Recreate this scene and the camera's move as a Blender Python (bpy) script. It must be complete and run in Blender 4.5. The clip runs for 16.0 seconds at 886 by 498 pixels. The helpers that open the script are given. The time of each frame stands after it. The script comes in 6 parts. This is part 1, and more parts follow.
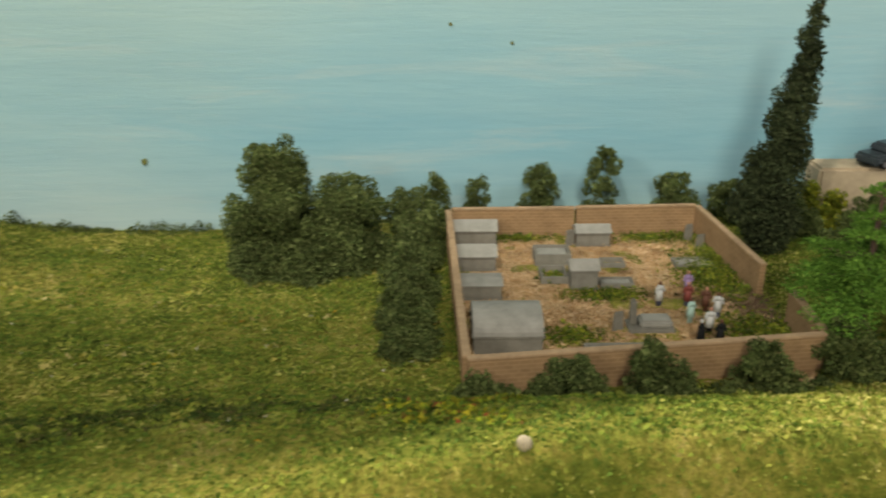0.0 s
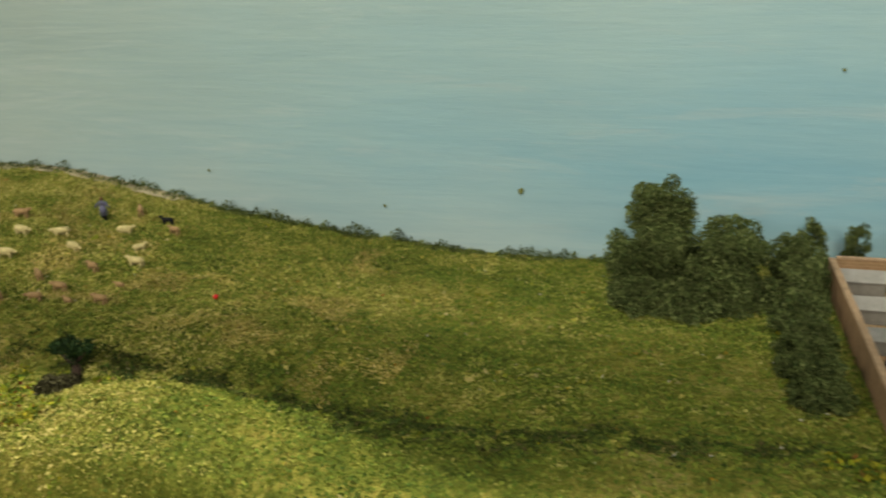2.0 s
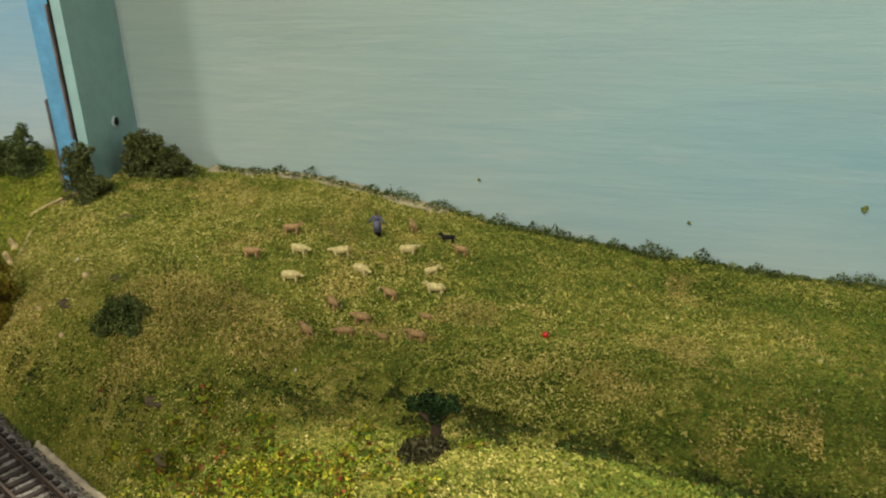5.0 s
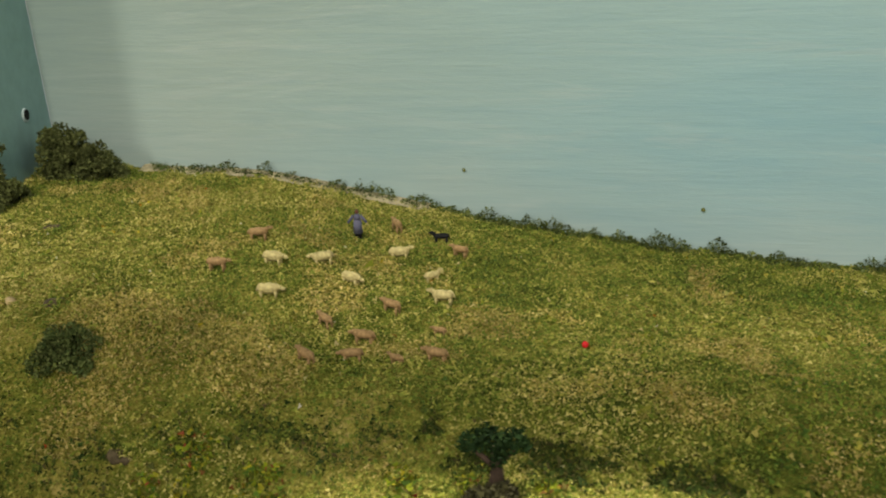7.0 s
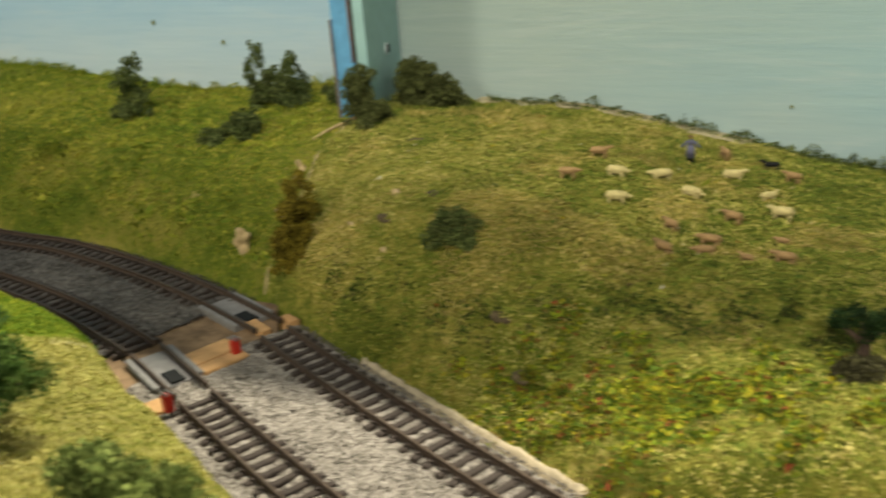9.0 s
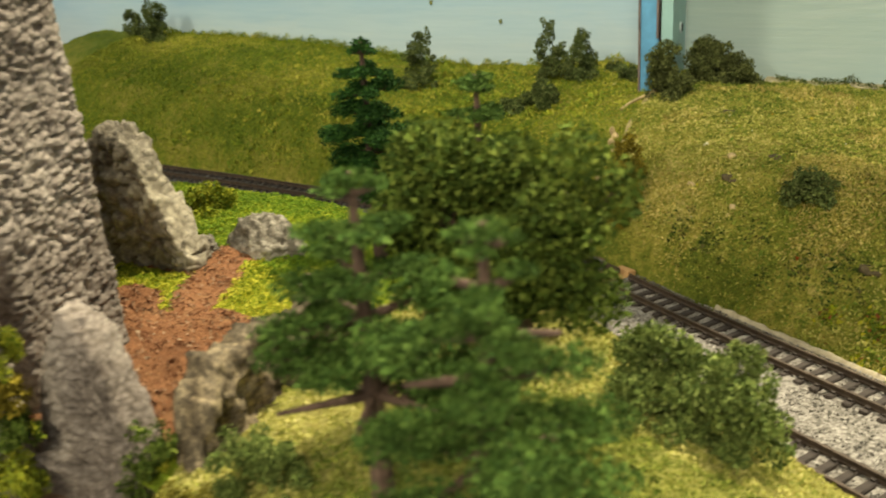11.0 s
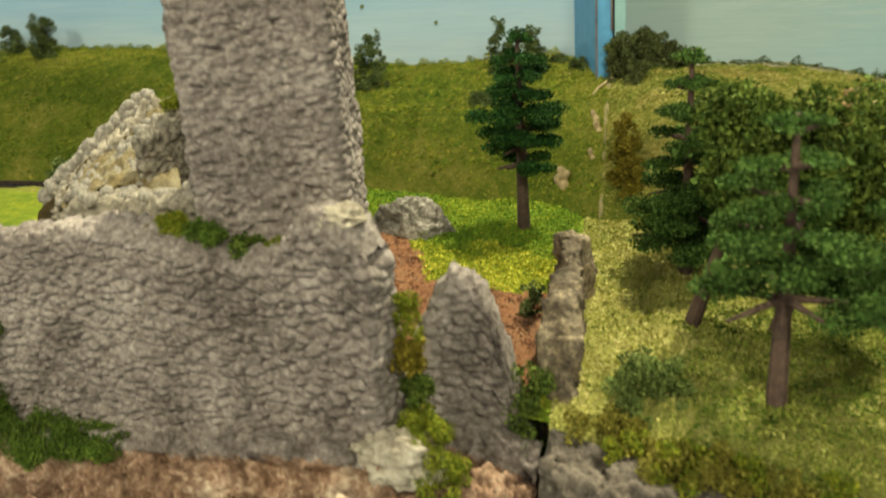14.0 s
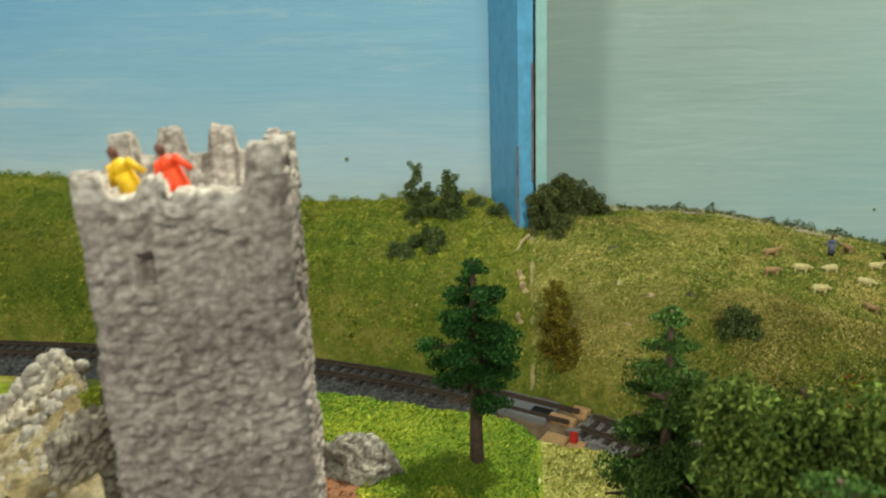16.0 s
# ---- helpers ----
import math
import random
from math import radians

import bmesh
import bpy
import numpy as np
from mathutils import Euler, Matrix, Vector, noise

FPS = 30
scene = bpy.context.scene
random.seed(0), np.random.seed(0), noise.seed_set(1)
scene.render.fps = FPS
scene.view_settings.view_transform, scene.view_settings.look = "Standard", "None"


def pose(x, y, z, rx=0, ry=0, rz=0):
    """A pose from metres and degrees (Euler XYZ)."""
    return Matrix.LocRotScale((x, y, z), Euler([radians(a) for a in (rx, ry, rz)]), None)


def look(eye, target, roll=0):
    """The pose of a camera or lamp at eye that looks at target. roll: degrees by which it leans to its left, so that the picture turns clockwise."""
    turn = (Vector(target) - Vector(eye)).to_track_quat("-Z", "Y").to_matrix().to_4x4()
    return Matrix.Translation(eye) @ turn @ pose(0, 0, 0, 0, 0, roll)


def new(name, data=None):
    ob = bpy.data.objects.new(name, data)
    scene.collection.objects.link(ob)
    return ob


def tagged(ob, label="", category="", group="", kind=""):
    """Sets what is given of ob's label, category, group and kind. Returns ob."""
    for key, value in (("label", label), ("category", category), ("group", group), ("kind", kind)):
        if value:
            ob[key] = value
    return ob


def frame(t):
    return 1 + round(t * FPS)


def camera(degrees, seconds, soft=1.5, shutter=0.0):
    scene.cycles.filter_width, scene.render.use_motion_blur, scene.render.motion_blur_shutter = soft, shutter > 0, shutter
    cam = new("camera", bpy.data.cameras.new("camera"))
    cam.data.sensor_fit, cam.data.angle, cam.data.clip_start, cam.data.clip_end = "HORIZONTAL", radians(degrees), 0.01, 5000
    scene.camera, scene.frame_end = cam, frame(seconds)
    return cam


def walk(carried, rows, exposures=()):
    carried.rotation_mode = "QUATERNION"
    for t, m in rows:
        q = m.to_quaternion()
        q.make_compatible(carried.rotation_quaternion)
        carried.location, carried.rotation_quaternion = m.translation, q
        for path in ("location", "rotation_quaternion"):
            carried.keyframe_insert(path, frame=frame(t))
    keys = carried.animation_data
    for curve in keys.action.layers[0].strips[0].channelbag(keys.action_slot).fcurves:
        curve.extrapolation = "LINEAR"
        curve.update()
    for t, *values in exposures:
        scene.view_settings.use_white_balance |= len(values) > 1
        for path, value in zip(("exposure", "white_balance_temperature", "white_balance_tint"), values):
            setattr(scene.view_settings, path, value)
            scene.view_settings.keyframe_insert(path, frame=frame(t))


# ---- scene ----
cam = camera(52.56, 16.0, soft=1.8, shutter=0.5)
cam.data.dof.use_dof, cam.data.dof.focus_distance, cam.data.dof.aperture_fstop = True, 0.45, 20.0

# seconds, x, y, z, and the turn in degrees
PATH = [
    (0, 0.6852, -0.2985, 0.2338, 67.97, 0.18, -0.59),
    (0.5, 0.6665, -0.3112, 0.2418, 67.78, 0.98, 3.32),
    (1, 0.6478, -0.3200, 0.2513, 68.36, 1.32, 7.34),
    (1.5, 0.6249, -0.3302, 0.2576, 68.96, 1.49, 11.01),
    (2, 0.5983, -0.3277, 0.2558, 69.15, 1.78, 14.80),
    (2.5, 0.5619, -0.3164, 0.2592, 68.84, 1.81, 16.98),
    (3, 0.5257, -0.3109, 0.2641, 68.94, 2.31, 18.92),
    (3.5, 0.5013, -0.3073, 0.2624, 68.93, 2.71, 20.85),
    (4, 0.4746, -0.3042, 0.2600, 68.81, 3.10, 22.13),
    (4.2, 0.4676, -0.3033, 0.2611, 68.63, 3.27, 22.24),
    (6.3, 0.3585, -0.2536, 0.2381, 68.25, 2.49, 12.78),
    (6.5, 0.3548, -0.2475, 0.2353, 68.19, 2.62, 12.43),
    (7, 0.3429, -0.2396, 0.2306, 68.08, 2.50, 12.18),
    (7.5, 0.3319, -0.2380, 0.2259, 67.95, 2.49, 13.57),
    (8, 0.3314, -0.2667, 0.2201, 68.04, 3.06, 18.39),
    (8.5, 0.3290, -0.2990, 0.2124, 68.05, 3.59, 22.27),
    (9, 0.3011, -0.3176, 0.2109, 68.28, 4.14, 26.88),
    (9.5, 0.2659, -0.3352, 0.2076, 68.58, 3.94, 31.77),
    (10, 0.2451, -0.3689, 0.2082, 68.61, 3.86, 34.56),
    (10.2, 0.2381, -0.3812, 0.2085, 68.66, 3.68, 34.97),
    (12.3, 0.1497, -0.4859, 0.1969, 69.13, 3.90, 30.03),
    (12.5, 0.1406, -0.4918, 0.1954, 68.66, 3.86, 28.92),
    (13, 0.1166, -0.5161, 0.1970, 68.32, 4.11, 25.41),
    (13.5, 0.0917, -0.5440, 0.2011, 68.49, 3.90, 22.31),
    (14, 0.0682, -0.5455, 0.2153, 68.67, 3.85, 18.52),
    (14.5, 0.0479, -0.5241, 0.2360, 69.16, 3.49, 15.58),
    (15, 0.0336, -0.5088, 0.2546, 70.17, 3.28, 12.98),
    (15.5, 0.0221, -0.5076, 0.2715, 71.27, 2.34, 11.99),
    (16, 0.0247, -0.4929, 0.2806, 71.92, 1.92, 11.15),
]
walk(cam, [(t, pose(x, y, z, rx, ry, rz)) for t, x, y, z, rx, ry, rz in PATH], [(0, 0.22, 6500, 10), (1, 0.1, 6500, 10), (2, -0.02, 6500, 10), (8.0, 0.02, 6500, 10), (9.0, 0.13, 6700, 8), (12.5, 0.36, 7300, 2), (13.5, 0.28, 7000, 0), (15, 0.14, 6300, -3), (16, 0.1, 6000, 0)])
import itertools

# ---------------------------------------------------------------- light
world = bpy.data.worlds.new("room_light")
scene.world = world
world.use_nodes = True
world.node_tree.nodes["Background"].inputs[0].default_value = (0.97, 0.98, 0.95, 1)
world.node_tree.nodes["Background"].inputs[1].default_value = 0.36


def area_lamp(name, eye, target, size, power, colour):
    data = bpy.data.lights.new(name, "AREA")
    data.shape, data.size, data.energy, data.color = "DISK", size, power, colour
    ob = new(name, data)
    ob.matrix_world = look(eye, target)
    return ob


area_lamp("hall_lamp", (0.27, 0.62, 1.75), (0.2, -0.15, 0.05), 0.025, 64, (1.0, 0.94, 0.76))
area_lamp("hall_lamp", (-1.0, -1.5, 1.2), (0.2, 0.2, 0.1), 0.35, 15.5, (1.0, 0.95, 0.78))
area_lamp("hall_lamp", (0.8, -1.65, 1.3), (0.3, 0.2, 0.1), 0.45, 20, (1.0, 0.95, 0.78))
# added unseen spot that brightens meadow and sky; its cone misses the near strip
back_spot = bpy.data.lights.new("added_spot", "SPOT")
back_spot.energy, back_spot.spot_size, back_spot.spot_blend, back_spot.shadow_soft_size, back_spot.color = 72, radians(120), 0.04, 0.03, (1.0, 0.95, 0.8)
new("added_spot", back_spot).matrix_world = look((0.18, -0.75, 1.7), (0.2, 0.25, 1.645))

# ---------------------------------------------------------------- materials


class Mat:
    """A node material with short ways to add nodes."""

    def __init__(self, name, rough=0.85, metal=0.0, spec=0.25):
        self.m = bpy.data.materials.new(name)
        self.m.use_nodes = True
        self.t = self.m.node_tree
        self.b = self.t.nodes["Principled BSDF"]
        self.b.inputs["Roughness"].default_value = rough
        self.b.inputs["Metallic"].default_value = metal
        self.b.inputs["Specular IOR Level"].default_value = spec
        self.co = self.t.nodes.new("ShaderNodeTexCoord")
        self.obj = self.co.outputs["Object"]

    def node(self, kind, **values):
        n = self.t.nodes.new(kind)
        for k, v in values.items():
            n.inputs[k].default_value = v
        return n

    def link(self, a, b):
        self.t.links.new(a, b)

    def stretch(self, sx, sy, sz):
        n = self.t.nodes.new("ShaderNodeMapping")
        n.inputs["Scale"].default_value = (sx, sy, sz)
        self.link(self.obj, n.inputs["Vector"])
        return n.outputs["Vector"]

    def noise(self, scale, detail=4, rough=0.6, vec=None, distort=0.0):
        n = self.node("ShaderNodeTexNoise", Scale=scale, Detail=detail, Roughness=rough, Distortion=distort)
        self.link(vec or self.obj, n.inputs["Vector"])
        return n.outputs["Fac"]

    def voronoi(self, scale, vec=None, feature="F1"):
        n = self.node("ShaderNodeTexVoronoi", Scale=scale)
        n.feature = feature
        self.link(vec or self.obj, n.inputs["Vector"])
        return n

    def ramp(self, fac, *stops):
        n = self.t.nodes.new("ShaderNodeValToRGB")
        e = n.color_ramp.elements
        while len(e) < len(stops):
            e.new(0.5)
        for el, (at, c) in zip(e, stops):
            el.position, el.color = at, (*c, 1)
        self.link(fac, n.inputs["Fac"])
        return n.outputs["Color"]

    def mix(self, fac, a, b, kind="MIX"):
        n = self.t.nodes.new("ShaderNodeMix")
        n.data_type, n.blend_type = "RGBA", kind
        for val, sock in ((fac, n.inputs[0]), (a, n.inputs[6]), (b, n.inputs[7])):
            if isinstance(val, (int, float)):
                sock.default_value = val
            elif isinstance(val, tuple):
                sock.default_value = (*val, 1)
            else:
                self.link(val, sock)
        return n.outputs[2]

    def island(self):
        return self.t.nodes.new("ShaderNodeNewGeometry").outputs["Random Per Island"]

    def colour(self, c):
        if isinstance(c, tuple):
            self.b.inputs["Base Color"].default_value = (*c, 1)
        else:
            self.link(c, self.b.inputs["Base Color"])
        return self

    def bump(self, height, dist=0.001, strength=0.6):
        n = self.node("ShaderNodeBump", Strength=strength, Distance=dist)
        self.link(height, n.inputs["Height"])
        self.link(n.outputs["Normal"], self.b.inputs["Normal"])
        return self


def leafy(name, *colours, scale=90):
    """Foam flock: every fleck has its own shade, with broad patches."""
    k = Mat(name, 0.9, spec=0.1)
    n = len(colours) - 1
    own = k.ramp(k.island(), *[(i / n, c) for i, c in enumerate(colours)])
    patch = k.ramp(k.noise(scale, 2), (0.35, (0.55, 0.55, 0.55)), (0.65, (1.0, 1.0, 1.0)))
    return k.colour(k.mix(1.0, own, patch, "MULTIPLY")).m


def flock(name, *colours, broad=10.0):
    """Scatter crumbs whose shade follows broad and small patches as well as chance."""
    k = Mat(name, 0.9, spec=0.1)
    n = len(colours) - 1
    patch = k.mix(0.5, k.noise(broad, 3, 0.6), k.noise(broad * 6, 4, 0.75))
    f = k.mix(0.46, k.island(), k.ramp(patch, (0.36, (0, 0, 0)), (0.64, (1, 1, 1))))
    return k.colour(k.ramp(f, *[(0.12 + 0.72 * i / n, c) for i, c in enumerate(colours)])).m


def painted(name, c, rough=0.6, grain=120, amount=0.25, bump=0.0003, metal=0.0):
    k = Mat(name, rough, metal)
    dark = tuple(v * (1 - amount) for v in c)
    lite = tuple(min(1, v * (1 + amount * 0.6)) for v in c)
    f = k.noise(grain, 5, 0.65)
    k.colour(k.ramp(f, (0.3, dark), (0.7, lite)))
    return k.bump(f, bump, 0.5).m


def stony(name, dark, mid, lite, cell=150.0, flat=1.7, relief=0.0012):
    """Carved plaster masonry: rounded uneven stones with dark hollows between."""
    k = Mat(name, 0.95, spec=0.1)
    warp = k.t.nodes.new("ShaderNodeVectorMath")
    warp.operation = "ADD"
    nz = k.node("ShaderNodeTexNoise", Scale=70.0, Detail=2.0)
    k.link(k.obj, nz.inputs["Vector"])
    sc = k.t.nodes.new("ShaderNodeVectorMath")
    sc.operation = "SCALE"
    sc.inputs["Scale"].default_value = 0.008
    k.link(nz.outputs["Color"], sc.inputs[0])
    k.link(k.stretch(1, 1, flat), warp.inputs[0])
    k.link(sc.outputs[0], warp.inputs[1])
    v = k.voronoi(cell, warp.outputs[0])
    fine = k.noise(420, 4, 0.7)
    big = k.noise(28, 3)
    base = k.ramp(k.mix(0.5, fine, big), (0.37, dark), (0.5, mid), (0.64, lite))
    gaps = k.ramp(v.outputs["Distance"], (0.3, (1, 1, 1)), (0.85, (0.62, 0.6, 0.58)))
    k.colour(k.mix(1.0, base, gaps, "MULTIPLY"))
    up = k.ramp(v.outputs["Distance"], (0.1, (1, 1, 1)), (0.8, (0, 0, 0)))
    return k.bump(k.mix(0.25, up, fine), relief, 1.0).m


def grassy(name, *stops, broad=14.0):
    """Ground under the flock: patches of earth, straw and green at three scales."""
    k = Mat(name, 0.95, spec=0.1)
    f = k.mix(0.45, k.noise(broad, 3, 0.6), k.noise(150, 5, 0.75))
    c = k.ramp(f, *stops)
    speck = k.ramp(k.noise(900, 3, 0.8), (0.35, (0.55, 0.55, 0.5)), (0.62, (1.15, 1.15, 1.1)))
    k.colour(k.mix(0.8, c, speck, "MULTIPLY"))
    return k.bump(k.noise(700, 4, 0.8), 0.0015, 1.0).m


M_GROUND = grassy("meadow_ground", (0.37, (0.06, 0.085, 0.013)), (0.48, (0.16, 0.175, 0.027)), (0.56, (0.31, 0.27, 0.056)), (0.66, (0.52, 0.41, 0.15)))
M_HILLSIDE = grassy("hillside_ground", (0.36, (0.07, 0.11, 0.013)), (0.48, (0.14, 0.17, 0.022)), (0.56, (0.23, 0.22, 0.04)), (0.66, (0.36, 0.3, 0.08)))
M_BANK = grassy("pale_turf", (0.34, (0.16, 0.19, 0.035)), (0.5, (0.34, 0.32, 0.09)), (0.66, (0.52, 0.45, 0.17)))
M_CASTLE_TURF = grassy("bright_turf", (0.3, (0.07, 0.13, 0.012)), (0.5, (0.17, 0.22, 0.02)), (0.7, (0.4, 0.38, 0.03)))
M_SOIL = grassy("red_soil", (0.3, (0.16, 0.065, 0.032)), (0.5, (0.29, 0.13, 0.065)), (0.72, (0.38, 0.22, 0.12)))
M_GRAVEL = grassy("straw_gravel", (0.36, (0.34, 0.2, 0.095)), (0.5, (0.52, 0.33, 0.17)), (0.64, (0.64, 0.47, 0.28)), broad=40)
M_FLOCK = flock("meadow_flock", (0.055, 0.088, 0.016), (0.115, 0.155, 0.024), (0.205, 0.23, 0.036), (0.34, 0.31, 0.068), (0.52, 0.44, 0.15))
M_FLOCK_GREEN = flock("green_meadow_flock", (0.045, 0.085, 0.015), (0.088, 0.138, 0.02), (0.15, 0.195, 0.026), (0.25, 0.26, 0.042), (0.44, 0.39, 0.12))
M_FLOCK_HILL = flock("hillside_flock", (0.055, 0.1, 0.013), (0.125, 0.175, 0.019), (0.23, 0.25, 0.024), (0.42, 0.36, 0.065))
M_FLOCK_WOOD = flock("bank_flock", (0.13, 0.17, 0.03), (0.3, 0.3, 0.06), (0.47, 0.42, 0.12), (0.62, 0.54, 0.22), broad=22)
M_FLOCK_BRIGHT = flock("bright_flock", (0.1, 0.16, 0.01), (0.27, 0.31, 0.025), (0.5, 0.46, 0.05), (0.7, 0.61, 0.1), broad=20)
M_FLOWERS = leafy("flower_crumbs", (0.06, 0.11, 0.015), (0.1, 0.17, 0.02), (0.3, 0.34, 0.02), (0.09, 0.15, 0.02), (0.5, 0.42, 0.03), (0.07, 0.11, 0.015), (0.3, 0.07, 0.03), scale=40)
M_BUSH = leafy("bush_foliage", (0.04, 0.062, 0.018), (0.08, 0.108, 0.03), (0.125, 0.155, 0.046), (0.19, 0.215, 0.075), scale=60)
M_BUSH_GREY = leafy("olive_foliage", (0.05, 0.06, 0.019), (0.105, 0.12, 0.037), (0.175, 0.19, 0.062), scale=60)
M_BUSH_OCHRE = leafy("ochre_foliage", (0.11, 0.085, 0.012), (0.22, 0.17, 0.02), (0.34, 0.26, 0.035), scale=60)
M_PINE = leafy("pine_foliage", (0.01, 0.035, 0.009), (0.024, 0.072, 0.014), (0.058, 0.14, 0.025), scale=60)
M_PINE_LIGHT = leafy("light_pine_foliage", (0.03, 0.065, 0.015), (0.075, 0.14, 0.027), (0.165, 0.255, 0.055), scale=60)
M_CYPRESS = leafy("cypress_foliage", (0.02, 0.03, 0.012), (0.042, 0.055, 0.022), (0.07, 0.082, 0.036), scale=60)
M_LEAF = leafy("broadleaf_foliage", (0.036, 0.064, 0.012), (0.092, 0.136, 0.021), (0.19, 0.23, 0.042), scale=60)
M_SAGE = leafy("sage_foliage", (0.07, 0.105, 0.026), (0.16, 0.21, 0.05), (0.29, 0.34, 0.095), scale=60)
M_MOSS = leafy("moss", (0.09, 0.13, 0.015), (0.2, 0.23, 0.02), (0.36, 0.34, 0.03), scale=60)
M_BARK = painted("bark", (0.12, 0.075, 0.055), 0.9, 300, 0.5, 0.0006)
M_BARK_GREY = painted("dark_bark", (0.07, 0.045, 0.032), 0.9, 300, 0.5, 0.0006)
M_RAIL = painted("weathered_rail", (0.085, 0.06, 0.045), 0.55, 300, 0.35, 0.0001, 0.4)
M_SLEEPER = painted("sleeper_plastic", (0.05, 0.038, 0.032), 0.8, 260, 0.4, 0.0002)
M_RUBBLE = stony("rubble_stone", (0.11, 0.095, 0.075), (0.25, 0.215, 0.165), (0.42, 0.365, 0.27), 220, 1.2)
M_TOMB = painted("tomb_grey", (0.19, 0.175, 0.145), 0.85, 160, 0.25)
M_SHEEP = painted("cream_figure_paint", (0.47, 0.39, 0.17), 0.7, 500, 0.4)
M_PIG = painted("tan_figure_paint", (0.3, 0.185, 0.08), 0.7, 500, 0.4)
M_BLACK = painted("black_figure_paint", (0.008, 0.008, 0.008), 0.8, 200, 0.1)
M_COAT = painted("blue_grey_figure_paint", (0.1, 0.1, 0.15), 0.6, 200, 0.2)
M_WOODEND = painted("bare_cork", (0.5, 0.29, 0.13), 0.9, 120, 0.3)
M_GREY = painted("grey_plastic", (0.2, 0.19, 0.185), 0.75, 120, 0.25)
M_RED = painted("red_paint", (0.45, 0.03, 0.02), 0.5, 100, 0.15)
M_YELLOW = painted("yellow_figure_paint", (0.75, 0.45, 0.01), 0.5, 100, 0.1)
M_ORANGE = painted("orange_figure_paint", (0.8, 0.07, 0.015), 0.5, 100, 0.1)
M_WHITE = painted("white_figure_paint", (0.5, 0.49, 0.47), 0.6, 100, 0.1)
M_ALU = painted("grey_metal", (0.25, 0.24, 0.24), 0.45, 60, 0.15, 0.0001, 0.7)


def ballast_mat(name, dark, mid, lite):
    k = Mat(name, 0.95, spec=0.1)
    v = k.voronoi(650)
    c = k.ramp(k.mix(0.4, v.outputs["Color"], k.noise(40, 3)), (0.25, dark), (0.5, mid), (0.75, lite))
    k.colour(c)
    return k.bump(v.outputs["Distance"], 0.001, 0.8).m


M_BALLAST = ballast_mat("pale_ballast", (0.13, 0.115, 0.098), (0.24, 0.212, 0.185), (0.35, 0.315, 0.28))
M_BALLAST_DARK = ballast_mat("dark_ballast", (0.04, 0.036, 0.033), (0.09, 0.082, 0.074), (0.16, 0.145, 0.13))


def sky_paint(name, here, there, span, bottom, height, streak=0.55):
    """Painted sky board: two upright runs of colours (base, low, middle, top) that pass into each other along the board, under brush strokes."""
    k = Mat(name, 0.55, spec=0.3)
    sep = k.t.nodes.new("ShaderNodeSeparateXYZ")
    k.link(k.obj, sep.inputs[0])

    def run(source, wobble, lo, hi, drift):
        add = k.t.nodes.new("ShaderNodeMath")
        add.operation = "MULTIPLY_ADD"
        k.link(drift, add.inputs[0])
        add.inputs[1].default_value = wobble
        k.link(source, add.inputs[2])
        rng = k.t.nodes.new("ShaderNodeMapRange")
        rng.inputs["From Min"].default_value, rng.inputs["From Max"].default_value = lo + wobble * 0.5, hi + wobble * 0.5
        k.link(add.outputs[0], rng.inputs["Value"])
        return rng.outputs[0]
    up = run(sep.outputs["Z"], height * 0.55, bottom, bottom + height, k.noise(3.2, 4, 0.65, k.stretch(1, 1, 3.5)))
    side = run(sep.outputs["X"], 0.3, span[0], span[1], k.noise(4.0, 3, 0.6, k.stretch(0.7, 1, 2)))
    marks = (0.0, 0.25, 0.55, 0.95)
    c = k.mix(side, k.ramp(up, *zip(marks, here)), k.ramp(up, *zip(marks, there)))
    stroke = k.noise(60, 5, 0.72, k.stretch(0.14, 1, 2.6), 0.6)
    c = k.mix(streak, c, k.ramp(stroke, (0.28, (0.8, 0.86, 0.9)), (0.72, (1.1, 1.07, 1.03))), "MULTIPLY")
    haze = k.ramp(k.noise(22, 5, 0.7, k.stretch(0.22, 1, 2.2), 0.8), (0.55, (0, 0, 0)), (0.78, (0.5, 0.5, 0.5)))
    c = k.mix(haze, c, (0.44, 0.49, 0.47))
    k.colour(c)
    return k.bump(k.mix(0.5, k.noise(260, 4, 0.65, k.stretch(0.1, 1, 1.4)), k.noise(90, 4, 0.7, k.stretch(0.3, 1, 1.2), 1.0)), 0.0006, 0.6).m


M_SKY_A = sky_paint("painted_sky_teal", ((0.39, 0.405, 0.35), (0.32, 0.395, 0.375), (0.275, 0.345, 0.325), (0.285, 0.325, 0.295)),
                    ((0.33, 0.475, 0.51), (0.22, 0.41, 0.485), (0.3, 0.45, 0.475), (0.37, 0.47, 0.45)), (0.1, 0.6), 0.0, 0.3)
M_SKY_B = sky_paint("painted_sky_blue", ((0.42, 0.48, 0.49), (0.36, 0.455, 0.505), (0.215, 0.37, 0.5), (0.15, 0.31, 0.475)),
                    ((0.4, 0.47, 0.49), (0.35, 0.455, 0.51), (0.25, 0.4, 0.51), (0.19, 0.355, 0.485)), (-0.6, -0.1), 0.04, 0.24)
M_TEAL = painted("teal_board_paint", (0.27, 0.43, 0.42), 0.5, 90, 0.12)
M_BLUE = painted("blue_board_paint", (0.115, 0.32, 0.53), 0.5, 90, 0.2)

# ---------------------------------------------------------------- noise on arrays


